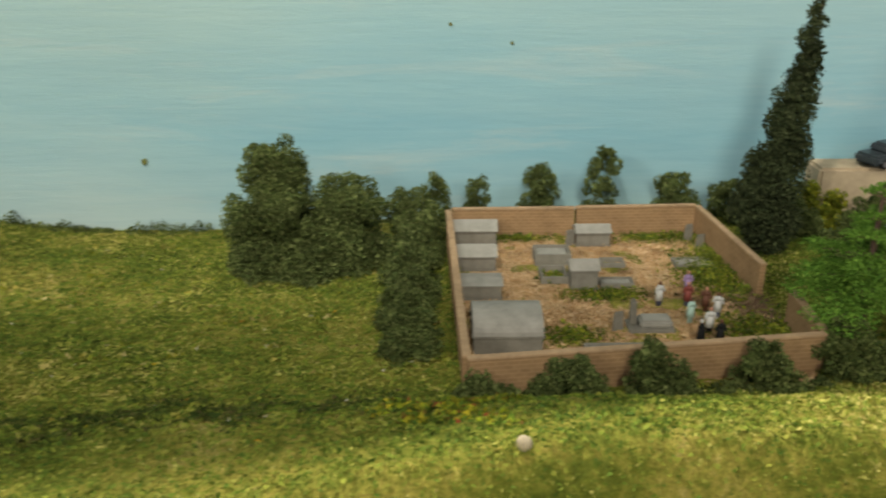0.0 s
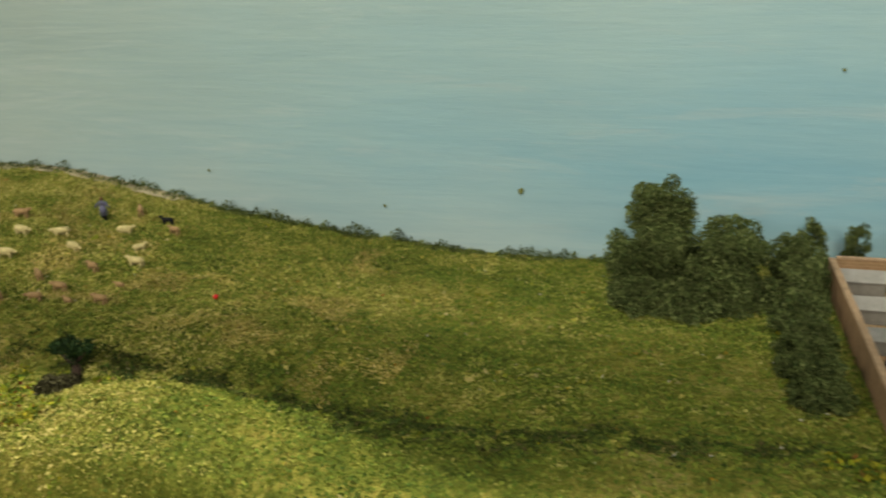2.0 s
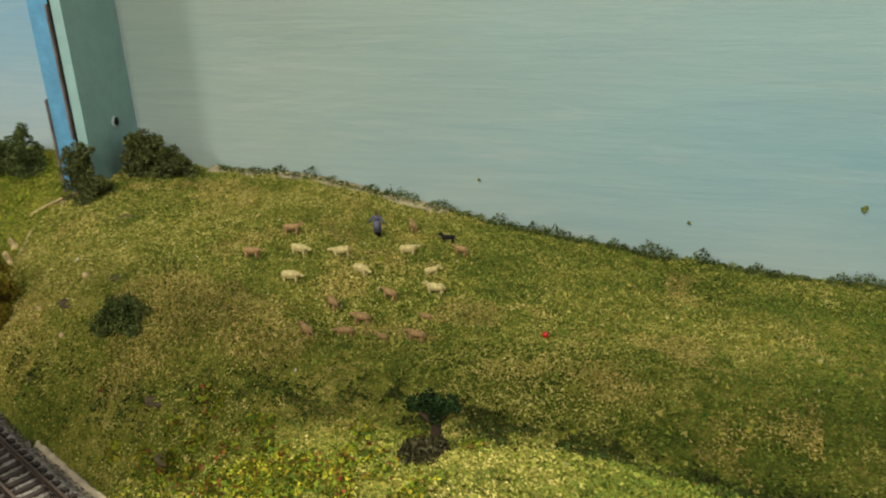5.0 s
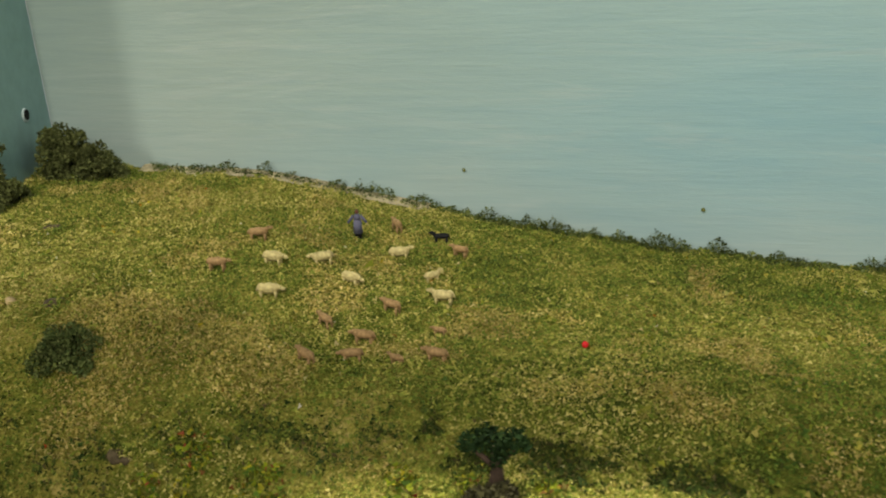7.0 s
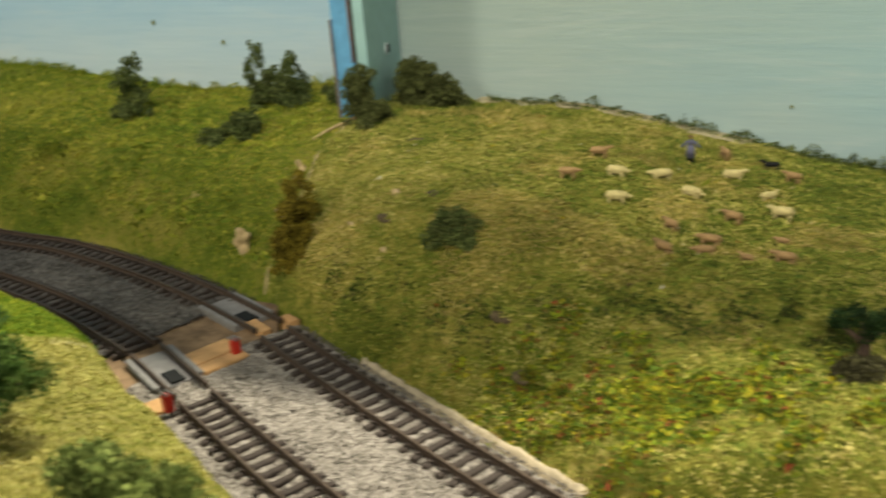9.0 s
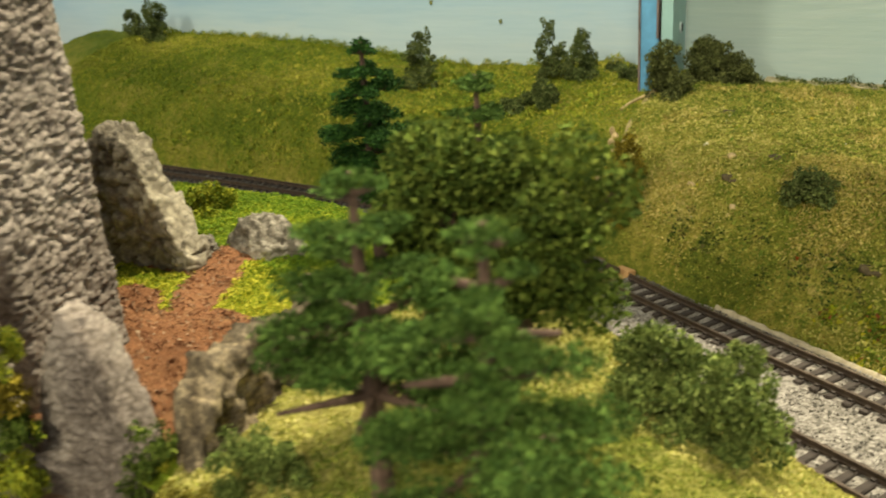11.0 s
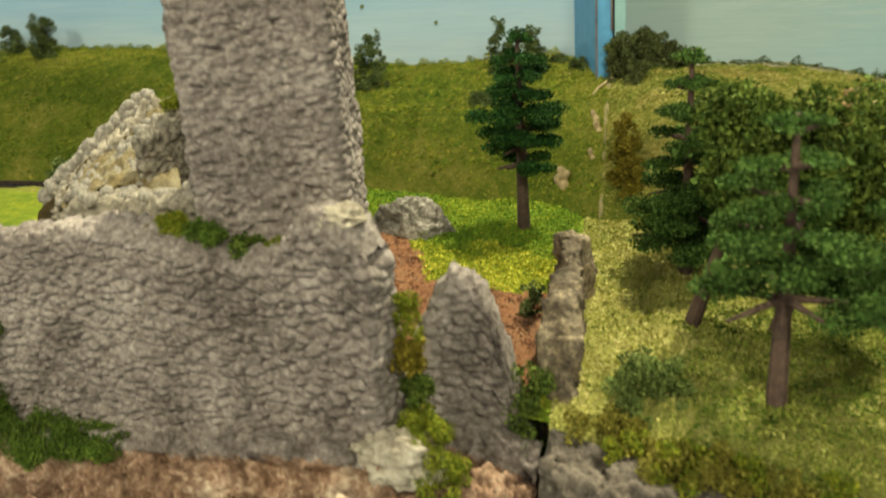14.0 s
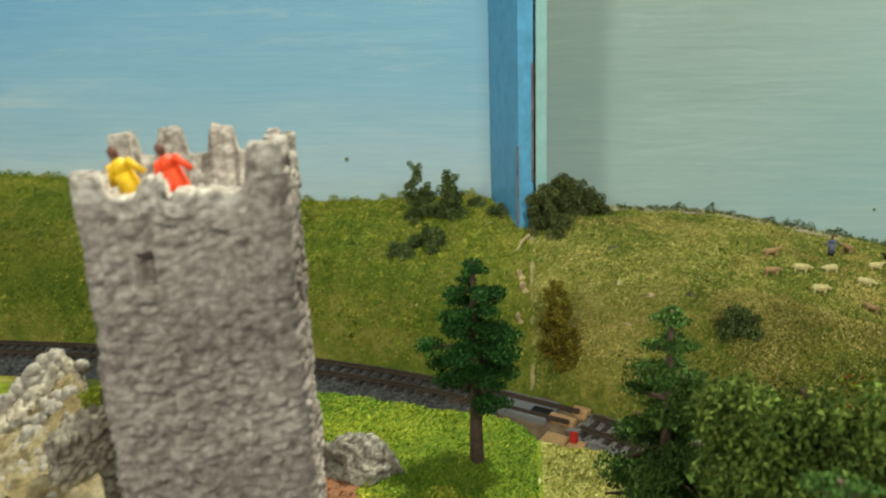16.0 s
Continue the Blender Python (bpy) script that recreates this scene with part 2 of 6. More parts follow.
def lattice(i, salt):
    """A chance number from 0 to 1 for every whole-number place."""
    h = (i[..., 0] * 73856093) ^ (i[..., 1] * 19349663) ^ (i[..., 2] * 83492791) ^ (salt * 2654435761)
    h = (h ^ (h >> 13)) * 1274126177 & 0x7FFFFFFF
    h = (h ^ (h >> 15)) * 1103515245 & 0x7FFFFFFF
    return ((h >> 7) & 0xFFFF) / 65535.0


def wave(p, salt=0):
    """Smooth noise from -1 to 1 at every row of p."""
    i = np.floor(p).astype(np.int64)
    f = p - i
    u = f * f * f * (f * (f * 6 - 15) + 10)
    out = np.zeros(len(p))
    for c in itertools.product((0, 1), repeat=3):
        w = np.prod(np.where(np.array(c) == 1, u, 1 - u), axis=1)
        out += w * lattice(i + np.array(c), salt)
    return out * 2 - 1


def waves(p, octaves=4, gain=0.55, salt=0):
    return sum(gain ** k * wave(p * 2.0 ** k + 17.3 * k, salt + k) for k in range(octaves))


def ridges(p, octaves=4, gain=0.5, salt=0):
    """Sharp crests: 0 to about 1."""
    return sum(gain ** k * (1 - 2 * np.abs(wave(p * 2.1 ** k + 9.1 * k, salt + k))) for k in range(octaves)) * 0.5


def cells(p, salt=0):
    """Nearest and second-nearest distances to scattered seeds, and the nearest one's chance number."""
    i = np.floor(p).astype(np.int64)
    d1, d2, own = np.full(len(p), 9.0), np.full(len(p), 9.0), np.zeros(len(p))
    for c in itertools.product((-1, 0, 1), repeat=3):
        k = i + np.array(c)
        seed = k + np.stack([lattice(k, salt + a) for a in (1, 2, 3)], 1)
        d = np.linalg.norm(p - seed, axis=1)
        near = d < d1
        d2 = np.where(near, d1, np.minimum(d2, d))
        own = np.where(near, lattice(k, salt + 4), own)
        d1 = np.where(near, d, d1)
    return d1, d2, own


# ---------------------------------------------------------------- mesh helpers


def mesh_of(name, verts, faces, mat, smooth=False):
    me = bpy.data.meshes.new(name)
    me.from_pydata([tuple(v) for v in verts], [], [tuple(f) for f in faces])
    me.materials.append(mat)
    if smooth:
        me.shade_smooth()
    return me


def thing(name, bm_or_mesh, mat=None, label="", category="", group="", kind="", smooth=False):
    if isinstance(bm_or_mesh, bmesh.types.BMesh):
        me = bpy.data.meshes.new(name)
        bm_or_mesh.to_mesh(me)
        bm_or_mesh.free()
        if mat:
            me.materials.append(mat)
        if smooth:
            me.shade_smooth()
    else:
        me = bm_or_mesh
    return tagged(new(name, me), label, category, group, kind)


def part(name, bm, mat, parent, label="", smooth=False):
    ob = thing(name, bm, mat, label, smooth=smooth)
    ob.parent = parent
    ob.matrix_parent_inverse = parent.matrix_basis.inverted()
    return ob


def holder(name, at, label, category, group="", kind="", turn=0.0):
    ob = tagged(new(name), label, category, group, kind)
    ob.empty_display_size = 0.01
    ob.matrix_basis = pose(*at, 0, 0, turn)
    bpy.context.view_layer.update()
    return ob


def box(bm, lo, hi, bevel=0.0, taper=1.0):
    c = [(a + b) / 2 for a, b in zip(lo, hi)]
    s = [b - a for a, b in zip(lo, hi)]
    made = bmesh.ops.create_cube(bm, size=1.0)["verts"]
    for v in made:
        k = taper if v.co.z > 0 else 1.0
        v.co = Vector((c[0] + v.co.x * s[0] * k, c[1] + v.co.y * s[1] * k, c[2] + v.co.z * s[2]))
    if bevel:
        edges = list({e for v in made for e in v.link_edges})
        bmesh.ops.bevel(bm, geom=edges, offset=bevel, segments=2, affect="EDGES")
    return bm


def blob(bm, at, r, sub=2, rough=0.0, freq=60.0):
    made = bmesh.ops.create_icosphere(bm, subdivisions=sub, radius=1.0)["verts"]
    r = (r, r, r) if isinstance(r, (int, float)) else r
    for v in made:
        p = Vector((v.co.x * r[0], v.co.y * r[1], v.co.z * r[2])) + Vector(at)
        if rough:
            p += v.co * rough * noise.noise(p * freq)
        v.co = p
    return made


def sheet(name, rows, closed, mat, extra=()):
    """A smooth mesh over a grid of points (rows x columns x 3); closed joins the last column to the first."""
    r, c = rows.shape[:2]
    j, i = np.meshgrid(np.arange(r - 1), np.arange(c if closed else c - 1), indexing="ij")
    k = (i + 1) % c
    f = np.stack([j * c + i, j * c + k, (j + 1) * c + k, (j + 1) * c + i], -1).reshape(-1, 4)
    me = bpy.data.meshes.new(name)
    me.from_pydata(rows.reshape(-1, 3).tolist(), [], f.tolist() + [list(e) for e in extra])
    me.materials.append(mat)
    me.shade_smooth()
    me.update()
    return me


def tube(bm, a, b, ra, rb, n=8):
    a, b = Vector(a), Vector(b)
    q = (b - a).to_track_quat("Z", "Y")
    rings = [[bm.verts.new(p + q @ Vector((r * math.cos(t), r * math.sin(t), 0))) for t in (2 * math.pi * i / n for i in range(n))] for p, r in ((a, ra), (b, rb))]
    for i in range(n):
        bm.faces.new((rings[0][i], rings[0][(i + 1) % n], rings[1][(i + 1) % n], rings[1][i]))
    bm.faces.new(rings[1])
    bm.faces.new(rings[0][::-1])


TET = np.array([(1, 1, 1), (1, -1, -1), (-1, 1, -1), (-1, -1, 1)], float) / math.sqrt(3)
FLAKE = np.array([(-1.1, -0.6, 0), (1.1, -0.6, 0), (0, 1.05, 0)], float)


def flecks_mesh(name, pts, size, mat, rng, flat=0.6, solid=False):
    """Many tiny crumbs at pts, turned at random: three-cornered flakes, or solid chips."""
    pts = np.asarray(pts, float)
    n = len(pts)
    q = rng.normal(size=(n, 4))
    q /= np.linalg.norm(q, axis=1)[:, None]
    w, x, y, z = q.T
    rot = np.stack([np.stack([1 - 2 * (y * y + z * z), 2 * (x * y - w * z), 2 * (x * z + w * y)], 1),
                    np.stack([2 * (x * y + w * z), 1 - 2 * (x * x + z * z), 2 * (y * z - w * x)], 1),
                    np.stack([2 * (x * z - w * y), 2 * (y * z + w * x), 1 - 2 * (x * x + y * y)], 1)], 1)
    s = np.asarray(size) * np.exp(rng.normal(0, 0.3, n))
    shape = (TET if solid else FLAKE)[None] * np.stack([np.ones(n), rng.uniform(flat, 1, n), rng.uniform(flat * 0.6, 1, n)], 1)[:, None]
    v = np.einsum("nij,nkj->nki", rot, shape) * s[:, None, None] + pts[:, None]
    v = v.reshape(-1, 3)
    tris = np.array([(0, 1, 2), (0, 3, 1), (0, 2, 3), (1, 3, 2)] if solid else [(0, 1, 2)])
    f = (tris[None] + (4 if solid else 3) * np.arange(n)[:, None, None]).reshape(-1, 3)
    me = bpy.data.meshes.new(name)
    me.vertices.add(len(v))
    me.vertices.foreach_set("co", v.ravel())
    me.loops.add(f.size)
    me.loops.foreach_set("vertex_index", f.ravel().astype(np.int32))
    me.polygons.add(len(f))
    me.polygons.foreach_set("loop_start", np.arange(0, f.size, 3, dtype=np.int32))
    me.materials.append(mat)
    me.update(calc_edges=True)
    me.validate()
    return me


# ---------------------------------------------------------------- lie of the land
COLS = np.array([-.75, -.45, -.25, -.12, -.04, .04, .10, .18, .26, .36, .48, .60, .74, .98])
ROWS = np.array([-.05, 0, .035, .075, .12, .155, .23, .30])
HILL_FRONT = np.array([
    [28, 38, 42, 30, -6, -7, -8, -8, 25, 39, 30, 38, 65, 62],
    [0, 0, -5, -5, -7, -4, -7, 3, 24, 43, 31, 39, 50, 45],
    [1, 1, -4, -4, -2, 11, 20, 22, 26, 29, 21, 28, 29, 32],
    [5, 1, -2, -2, 6, 44, 53, 43, 37, 33, 21, 22, 26, 28]])
HILL_BACK = np.array([
    [21, 11, 13, 27, 35, 56, 56, 37, 30, 32, 16, 16, 24, 26],
    [59, 49, 44, 50, 59, 60, 58, 45, 33, 22, 15, 16, 24, 26],
    [82, 72, 58, 66, 68, 64, 60, 46, 37, 18, 9, 13, 23, 24],
    [88, 80, 64, 72, 66, 60, 59, 45, 30, 18, 9, 12, 22, 20]])
HILL = np.vstack([HILL_FRONT, HILL_BACK]) / 1000
CCOLS = np.array([-.75, -.35, -.2, -.1, -.03, .03, .09, .16, .3, .98])
CROWS = np.array([-.40, -.36, -.335, -.29, -.22, -.15, -.118, -.085, -.055])
CASTLE = np.array([
    [10, 10, 10, 10, 10, 5, 5, 5, 5, 5],
    [30, 40, 42, 42, 41, 27, 27, 25, 21, 20],
    [40, 45, 50, 52, 51, 46, 47, 39, 26, 21],
    [40, 50, 58, 61, 61, 60, 62, 52, 27, 21],
    [40, 52, 60, 63, 62, 61, 58, 42, 11, 6],
    [40, 52, 60, 63, 61, 58, 48, 16, -4, 0],
    [40, 52, 58, 60, 58, 54, 22, -5, -5, 5],
    [38, 48, 54, 54, 51, 8, -2, -8, -5, 15],
    [30, 42, 50, 48, 20, -8, -10, -10, 0, 30]]) / 1000


def smooth_grid(xs, ys, table, x, y):
    """Smooth height between the knots of a coarse grid."""
    def place(k, v):
        i = np.clip(np.searchsorted(k, v) - 1, 0, len(k) - 2)
        t = np.clip((v - k[i]) / (k[i + 1] - k[i]), 0, 1)
        return i, t

    def cubic(p0, p1, p2, p3, t):
        return p1 + 0.5 * t * (p2 - p0 + t * (2 * p0 - 5 * p1 + 4 * p2 - p3 + t * (3 * (p1 - p2) + p3 - p0)))
    i, tx = place(xs, x)
    j, ty = place(ys, y)
    cx, cy = len(xs) - 1, len(ys) - 1
    rows = []
    for dj in (-1, 0, 1, 2):
        jj = np.clip(j + dj, 0, cy)
        rows.append(cubic(*[table[jj, np.clip(i + d, 0, cx)] for d in (-1, 0, 1, 2)], tx))
    return cubic(*rows, ty)


FAR_KNOTS = [(-.80, .070), (-.55, .081), (-.40, .087), (-.285, .087), (-.226, .087), (-.137, .072), (-.067, .053), (-.013, .0335), (.041, .0075), (.082, -.0115), (.122, -.0295), (.182, -.0555), (.30, -.105), (.46, -.17)]


def spline(knots, step=0.004):
    k = np.array([knots[0]] + list(knots) + [knots[-1]], float)
    out = []
    for a, b, c, d in zip(k[:-3], k[1:-2], k[2:-1], k[3:]):
        n = max(2, int(np.linalg.norm(c - b) / step))
        for t in np.arange(n) / n:
            out.append(b + 0.5 * t * (c - a + t * (2 * a - 5 * b + 4 * c - d + t * (3 * (b - c) + d - a))))
    return np.array(out + [k[-1]])


def offset(line, d):
    t = np.gradient(line, axis=0)
    t /= np.linalg.norm(t, axis=1)[:, None]
    return line + np.stack([-t[:, 1], t[:, 0]], 1) * d


FAR = spline(FAR_KNOTS)
SPACING = 0.060
NEAR = offset(FAR, -SPACING)
FARY = lambda x: np.interp(x, FAR[:, 0], FAR[:, 1])


def ease(a, b, v):
    t = np.clip((v - a) / (b - a), 0, 1)
    return t * t * (3 - 2 * t)


def bank_edge(x):
    """Where the wooded bank breaks off above the cliff."""
    return np.maximum(-0.332, -0.307 - 0.27 * (x - 0.02))


def land(x, y):
    x, y = np.asarray(x, float), np.asarray(y, float)
    a, b = smooth_grid(COLS, ROWS, HILL, x, y), smooth_grid(CCOLS, CROWS, CASTLE, x, y)
    w = ease(-0.07, -0.045, y)
    z = a * w + b * (1 - w)
    # the track bed is cut through
    s = (y - FARY(x)) * 0.93
    bed = (1 - ease(0.019, 0.032, s)) * ease(-SPACING - 0.040, -SPACING - 0.027, s)
    bed = bed * (1 - ease(0.19, 0.26, x))
    z = z * (1 - bed) + np.minimum(z, -0.014) * bed
    # the bank breaks off at the cliff
    z = z - 0.06 * ease(0.0, 0.014, bank_edge(x) - y) * (x > 0.012)
    # level ground inside the graveyard
    yard = ease(0.685, 0.70, x) * (1 - ease(0.865, 0.88, x)) * ease(0.035, 0.05, y) * (1 - ease(0.245, 0.26, y))
    return z * (1 - yard) + 0.026 * yard


def land1(x, y):
    return float(land(np.array([x]), np.array([y]))[0])


def rumple(x, y, amp=0.0012):
    return waves(np.stack([np.asarray(x) * 60, np.asarray(y) * 60, np.zeros(len(x))], 1), 3) * amp


def joint_x(y):
    """The slanting seam between the two layout boards."""
    return -0.023 - 0.115 * y


def terrain(name, s0, s1, y0, y1, mat, label, step=0.004):
    """Ground from the seam outwards: s runs along x from the seam."""
    xs, ys = np.arange(s0, s1 + step / 2, step), np.arange(y0, y1 + step / 2, step)
    gx, gy = np.meshgrid(xs, ys)
    gx = gx + joint_x(gy)
    z = land(gx.ravel(), gy.ravel()) + rumple(gx.ravel(), gy.ravel())
    v = np.stack([gx.ravel(), gy.ravel(), z], 1)
    w = len(xs)
    faces = [(j * w + i, j * w + i + 1, (j + 1) * w + i + 1, (j + 1) * w + i) for j in range(len(ys) - 1) for i in range(w - 1)]
    return thing(name, mesh_of(name, v, faces, mat, True), label=label, category="ground", kind="structure")

# ---------------------------------------------------------------- ground, boards
terrain("ground_meadow", 0.0, 1.03, -0.064, 0.298, M_GROUND, "green and straw-coloured scatter meadow on a model railway hill")
terrain("ground_hillside", -0.76, 0.0, -0.064, 0.29, M_HILLSIDE, "green flocked hillside above the model railway track")
terrain("ground_castle", -0.76, 0.0, -0.3035, -0.0635, M_CASTLE_TURF, "bright green and yellow flocked castle mound")
terrain("ground_wood", 0.0, 1.03, -0.3275, -0.0635, M_BANK, "pale straw-green flocked bank under the model trees")

# unseen height, picked so the board's shade ends on the near meadow
BOARD_TOP = 0.79


def prism(bm, corners, z0, z1):
    lo = [bm.verts.new((x, y, z0)) for x, y in corners]
    hi = [bm.verts.new((x, y, z1)) for x, y in corners]
    n = len(corners)
    for i in range(n):
        bm.faces.new((lo[i], lo[(i + 1) % n], hi[(i + 1) % n], hi[i]))
    bm.faces.new(hi)
    bm.faces.new(lo[::-1])
    bmesh.ops.recalc_face_normals(bm, faces=bm.faces)
    return bm


def board(name, corners, mat, label, z0=-0.06, z1=BOARD_TOP):
    return thing(name, prism(bmesh.new(), corners, z0, z1), mat, label, "backdrop board", kind="structure")


# the sky board's unseen top edge has made-up crests that shade the meadow hollow
bm = bmesh.new()
edge = [(-0.055, -0.06), (1.2, -0.06), (1.2, 0.79), (0.625, 0.795), (0.58, 0.813), (0.545, 0.86), (0.52, 0.882), (0.497, 0.89), (0.462, 0.898), (0.424, 0.898), (0.391, 0.878), (0.371, 0.85), (0.356, 0.81), (0.322, 0.795), (0.255, 0.8), (0.228, 0.818), (0.2, 0.85), (0.14, 0.862), (0.08, 0.855), (-0.055, 0.85)]
front, back = [[bm.verts.new((x, y, z)) for x, z in edge] for y in (0.2945, 0.304)]
for i in range(len(edge)):
    k = (i + 1) % len(edge)
    bm.faces.new((front[i], front[k], back[k], back[i]))
bm.faces.new(front)
bm.faces.new(back[::-1])
bmesh.ops.recalc_face_normals(bm, faces=bm.faces)
thing("backdrop_teal", bm, M_SKY_A, "hand-painted pale teal sky board behind the meadow", "backdrop board", kind="structure")
board("backdrop_blue", [(-1.0, 0.289), (-0.0925, 0.289), (-0.0925, 0.299), (-1.0, 0.299)], M_SKY_B, "hand-painted blue sky board behind the hillside")
wing = board("backdrop_wing_teal", [(-0.0355, 0.214), (-0.0550, 0.2940), (-0.0655, 0.2940), (-0.0445, 0.2140)], M_TEAL, "teal-painted end panel of the sky board with a screw hole")
post = board("backdrop_wing_blue", [(-0.0460, 0.2135), (-0.0572, 0.2068), (-0.0920, 0.2885), (-0.0672, 0.2935)], M_BLUE, "blue-painted end post of the neighbouring sky board with bare wooden edges")


def wing_x(y):
    return -0.0355 - 0.2438 * (y - 0.214)


# the screw hole: a black disc for its shaded inside, with a raised paint rim
bm = bmesh.new()
q = Matrix.Translation((wing_x(0.2585) + 0.0006, 0.2585, 0.1065)) @ Matrix.Rotation(radians(13.7), 4, "Z") @ Matrix.Rotation(radians(90), 4, "Y")
bmesh.ops.create_cone(bm, segments=20, radius1=0.0046, radius2=0.0042, depth=0.0012, cap_ends=True, matrix=q)
rim = part("hole_rim", bm, painted("hole_rim_paint", (0.42, 0.5, 0.5), 0.5), wing)
bm = bmesh.new()
q = Matrix.Translation((wing_x(0.2585) + 0.0012, 0.2588, 0.1068)) @ Matrix.Rotation(radians(13.7), 4, "Z") @ Matrix.Rotation(radians(90), 4, "Y")
bmesh.ops.create_cone(bm, segments=20, radius1=0.0034, radius2=0.0034, depth=0.0007, cap_ends=True, matrix=q)
hole = part("screw_hole", bm, M_BLACK, wing, "black disc for the shaded inside of the screw hole")
hole.parent = rim
M_RAW = painted("raw_wood_edge", (0.15, 0.115, 0.105), 0.8, 60, 0.6)
for x, y, z0, z1 in ((-0.0578, 0.2064, 0.066, 0.135), (-0.0464, 0.2128, 0.105, 0.2), (-0.0464, 0.2128, 0.068, 0.09)):
    bm = bmesh.new()
    box(bm, (x - 0.0007, y - 0.0012, z0), (x + 0.0007, y + 0.0012, z1))
    part("bare_edge", bm, M_RAW, post, "bare brown wooden edge where paint is missing")
# black strip that stands for the shade inside the gap
bm = bmesh.new()
box(bm, (-0.0453, 0.2130, 0.05), (-0.0442, 0.2145, BOARD_TOP))
part("gap", bm, M_BLACK, wing, "black strip for the shade in the gap between the boards")

# bare paper edge along the foot of the sky board
bm = bmesh.new()
prev = None
for x in np.arange(0.012, 0.215, 0.004):
    z = land1(x, 0.287) + 0.0018 + 0.0008 * noise.noise(Vector((x * 150, 0, 0)))
    pair = (bm.verts.new((x, 0.283 + 0.002 * noise.noise(Vector((x * 90, 3, 0))), z - 0.001)), bm.verts.new((x, 0.2935, z + 0.0008)))
    if prev:
        bm.faces.new((prev[0], pair[0], pair[1], prev[1]))
    prev = pair
thing("trim_paper_edge", bm, painted("bare_plaster_edge", (0.36, 0.31, 0.19), 0.9, 120, 0.55), "bare cream plaster strip at the foot of the sky board", "trim", kind="structure")

# moss crumbs stuck to the painted sky
for x, y, z, r in ((0.487, 0.2938, 0.060, 0.0022), (0.696, 0.2938, 0.151, 0.0012), (0.736, 0.2938, 0.139, 0.0012), (0.381, 0.2938, 0.043, 0.0013), (0.234, 0.2938, 0.065, 0.0012), (-0.302, 0.2883, 0.122, 0.0021), (-0.226, 0.2883, 0.105, 0.0019)):
    bm = bmesh.new()
    blob(bm, (0, 0, 0), (r, r * 0.4, r), 2, r * 0.5, 900)
    thing("moss_crumb", bm, M_BUSH_GREY, "tiny dark moss crumb stuck to the painted sky board", "moss", "moss crumbs").matrix_basis = pose(x, y, z)
# carrying frame
bm = bmesh.new()
box(bm, (-0.8, -0.44, -0.14), (1.05, 0.31, -0.07), 0.004)
thing("layout_base", bm, painted("base_board", (0.16, 0.12, 0.09), 0.8, 40, 0.3), "dark brown wooden carrying board of the model railway", "base board", kind="structure")

# ---------------------------------------------------------------- track


def ribbon(name, line, d0, d1, z, mat, label, x0, x1, step=0.002):
    sel = line[(line[:, 0] >= x0) & (line[:, 0] <= x1)]
    ds = np.arange(d0, d1 + step / 2, step)
    v, n = [], len(sel)
    for d in ds:
        edge = min(d - d0, d1 - d)
        h = z - 0.007 * (1 - min(1.0, edge / 0.007)) ** 2
        o = offset(sel, d)
        z_up = h + 0.0009 * waves(np.stack([o[:, 0] * 260, o[:, 1] * 260, np.ones(len(o))], 1), 3)
        v += [(*p, q) for p, q in zip(o, z_up)]
    f = [(k * n + i, k * n + i + 1, (k + 1) * n + i + 1, (k + 1) * n + i) for k in range(len(ds) - 1) for i in range(n - 1)]
    return thing(name, mesh_of(name, v, f, mat, True), label=label, category="ballast", kind="structure")


ribbon("ballast_pale", FAR, -SPACING - 0.026, 0.021, -0.0082, M_BALLAST, "pale grey stone ballast under the double track", 0.002, 0.5)
ribbon("ballast_dark", FAR, -SPACING - 0.026, 0.021, -0.0082, M_BALLAST_DARK, "dark grey stone ballast under the curved track", -0.8, -0.044)


ribbon("trim_sand", FAR, 0.0190, 0.0262, -0.0062, painted("sand_edge", (0.46, 0.38, 0.26), 0.95, 160, 0.4, 0.0006), "narrow pale sand edge between ballast and meadow", 0.055, 0.36, 0.001)


def chips(name, line, x0, x1, d0, d1, n, size, mat, label, seed):
    rng = np.random.default_rng(seed)
    sel = line[(line[:, 0] >= x0) & (line[:, 0] <= x1)]
    i = rng.integers(0, len(sel) - 1, n)
    d = rng.uniform(d0, d1, n)
    t = np.gradient(sel, axis=0)
    t /= np.linalg.norm(t, axis=1)[:, None]
    p = sel[i] + t[i] * rng.uniform(0, 0.004, n)[:, None] + np.stack([-t[i][:, 1], t[i][:, 0]], 1) * d[:, None]
    edge = np.minimum(d - d0, d1 - d)
    z = -0.0080 - 0.006 * (1 - np.minimum(1, edge / 0.007)) ** 2
    return thing(name, flecks_mesh(name, np.c_[p, z], size, mat, rng, solid=True), label=label, category="ballast", kind="stuff")


M_CHIPS = leafy("ballast_chips", (0.13, 0.115, 0.1), (0.24, 0.21, 0.185), (0.35, 0.315, 0.28), (0.2, 0.18, 0.16), scale=40)
M_CHIPS_DARK = leafy("dark_ballast_chips", (0.05, 0.045, 0.04), (0.1, 0.09, 0.082), (0.17, 0.155, 0.14), scale=40)
chips("ballast_stones", FAR, 0.002, 0.3, -SPACING - 0.028, 0.023, 16000, 0.00066, M_CHIPS, "loose pale grey ballast chips", 3)
chips("ballast_stones", FAR, -0.6, -0.040, -SPACING - 0.028, 0.023, 13000, 0.00066, M_CHIPS_DARK, "loose dark grey ballast chips", 4)


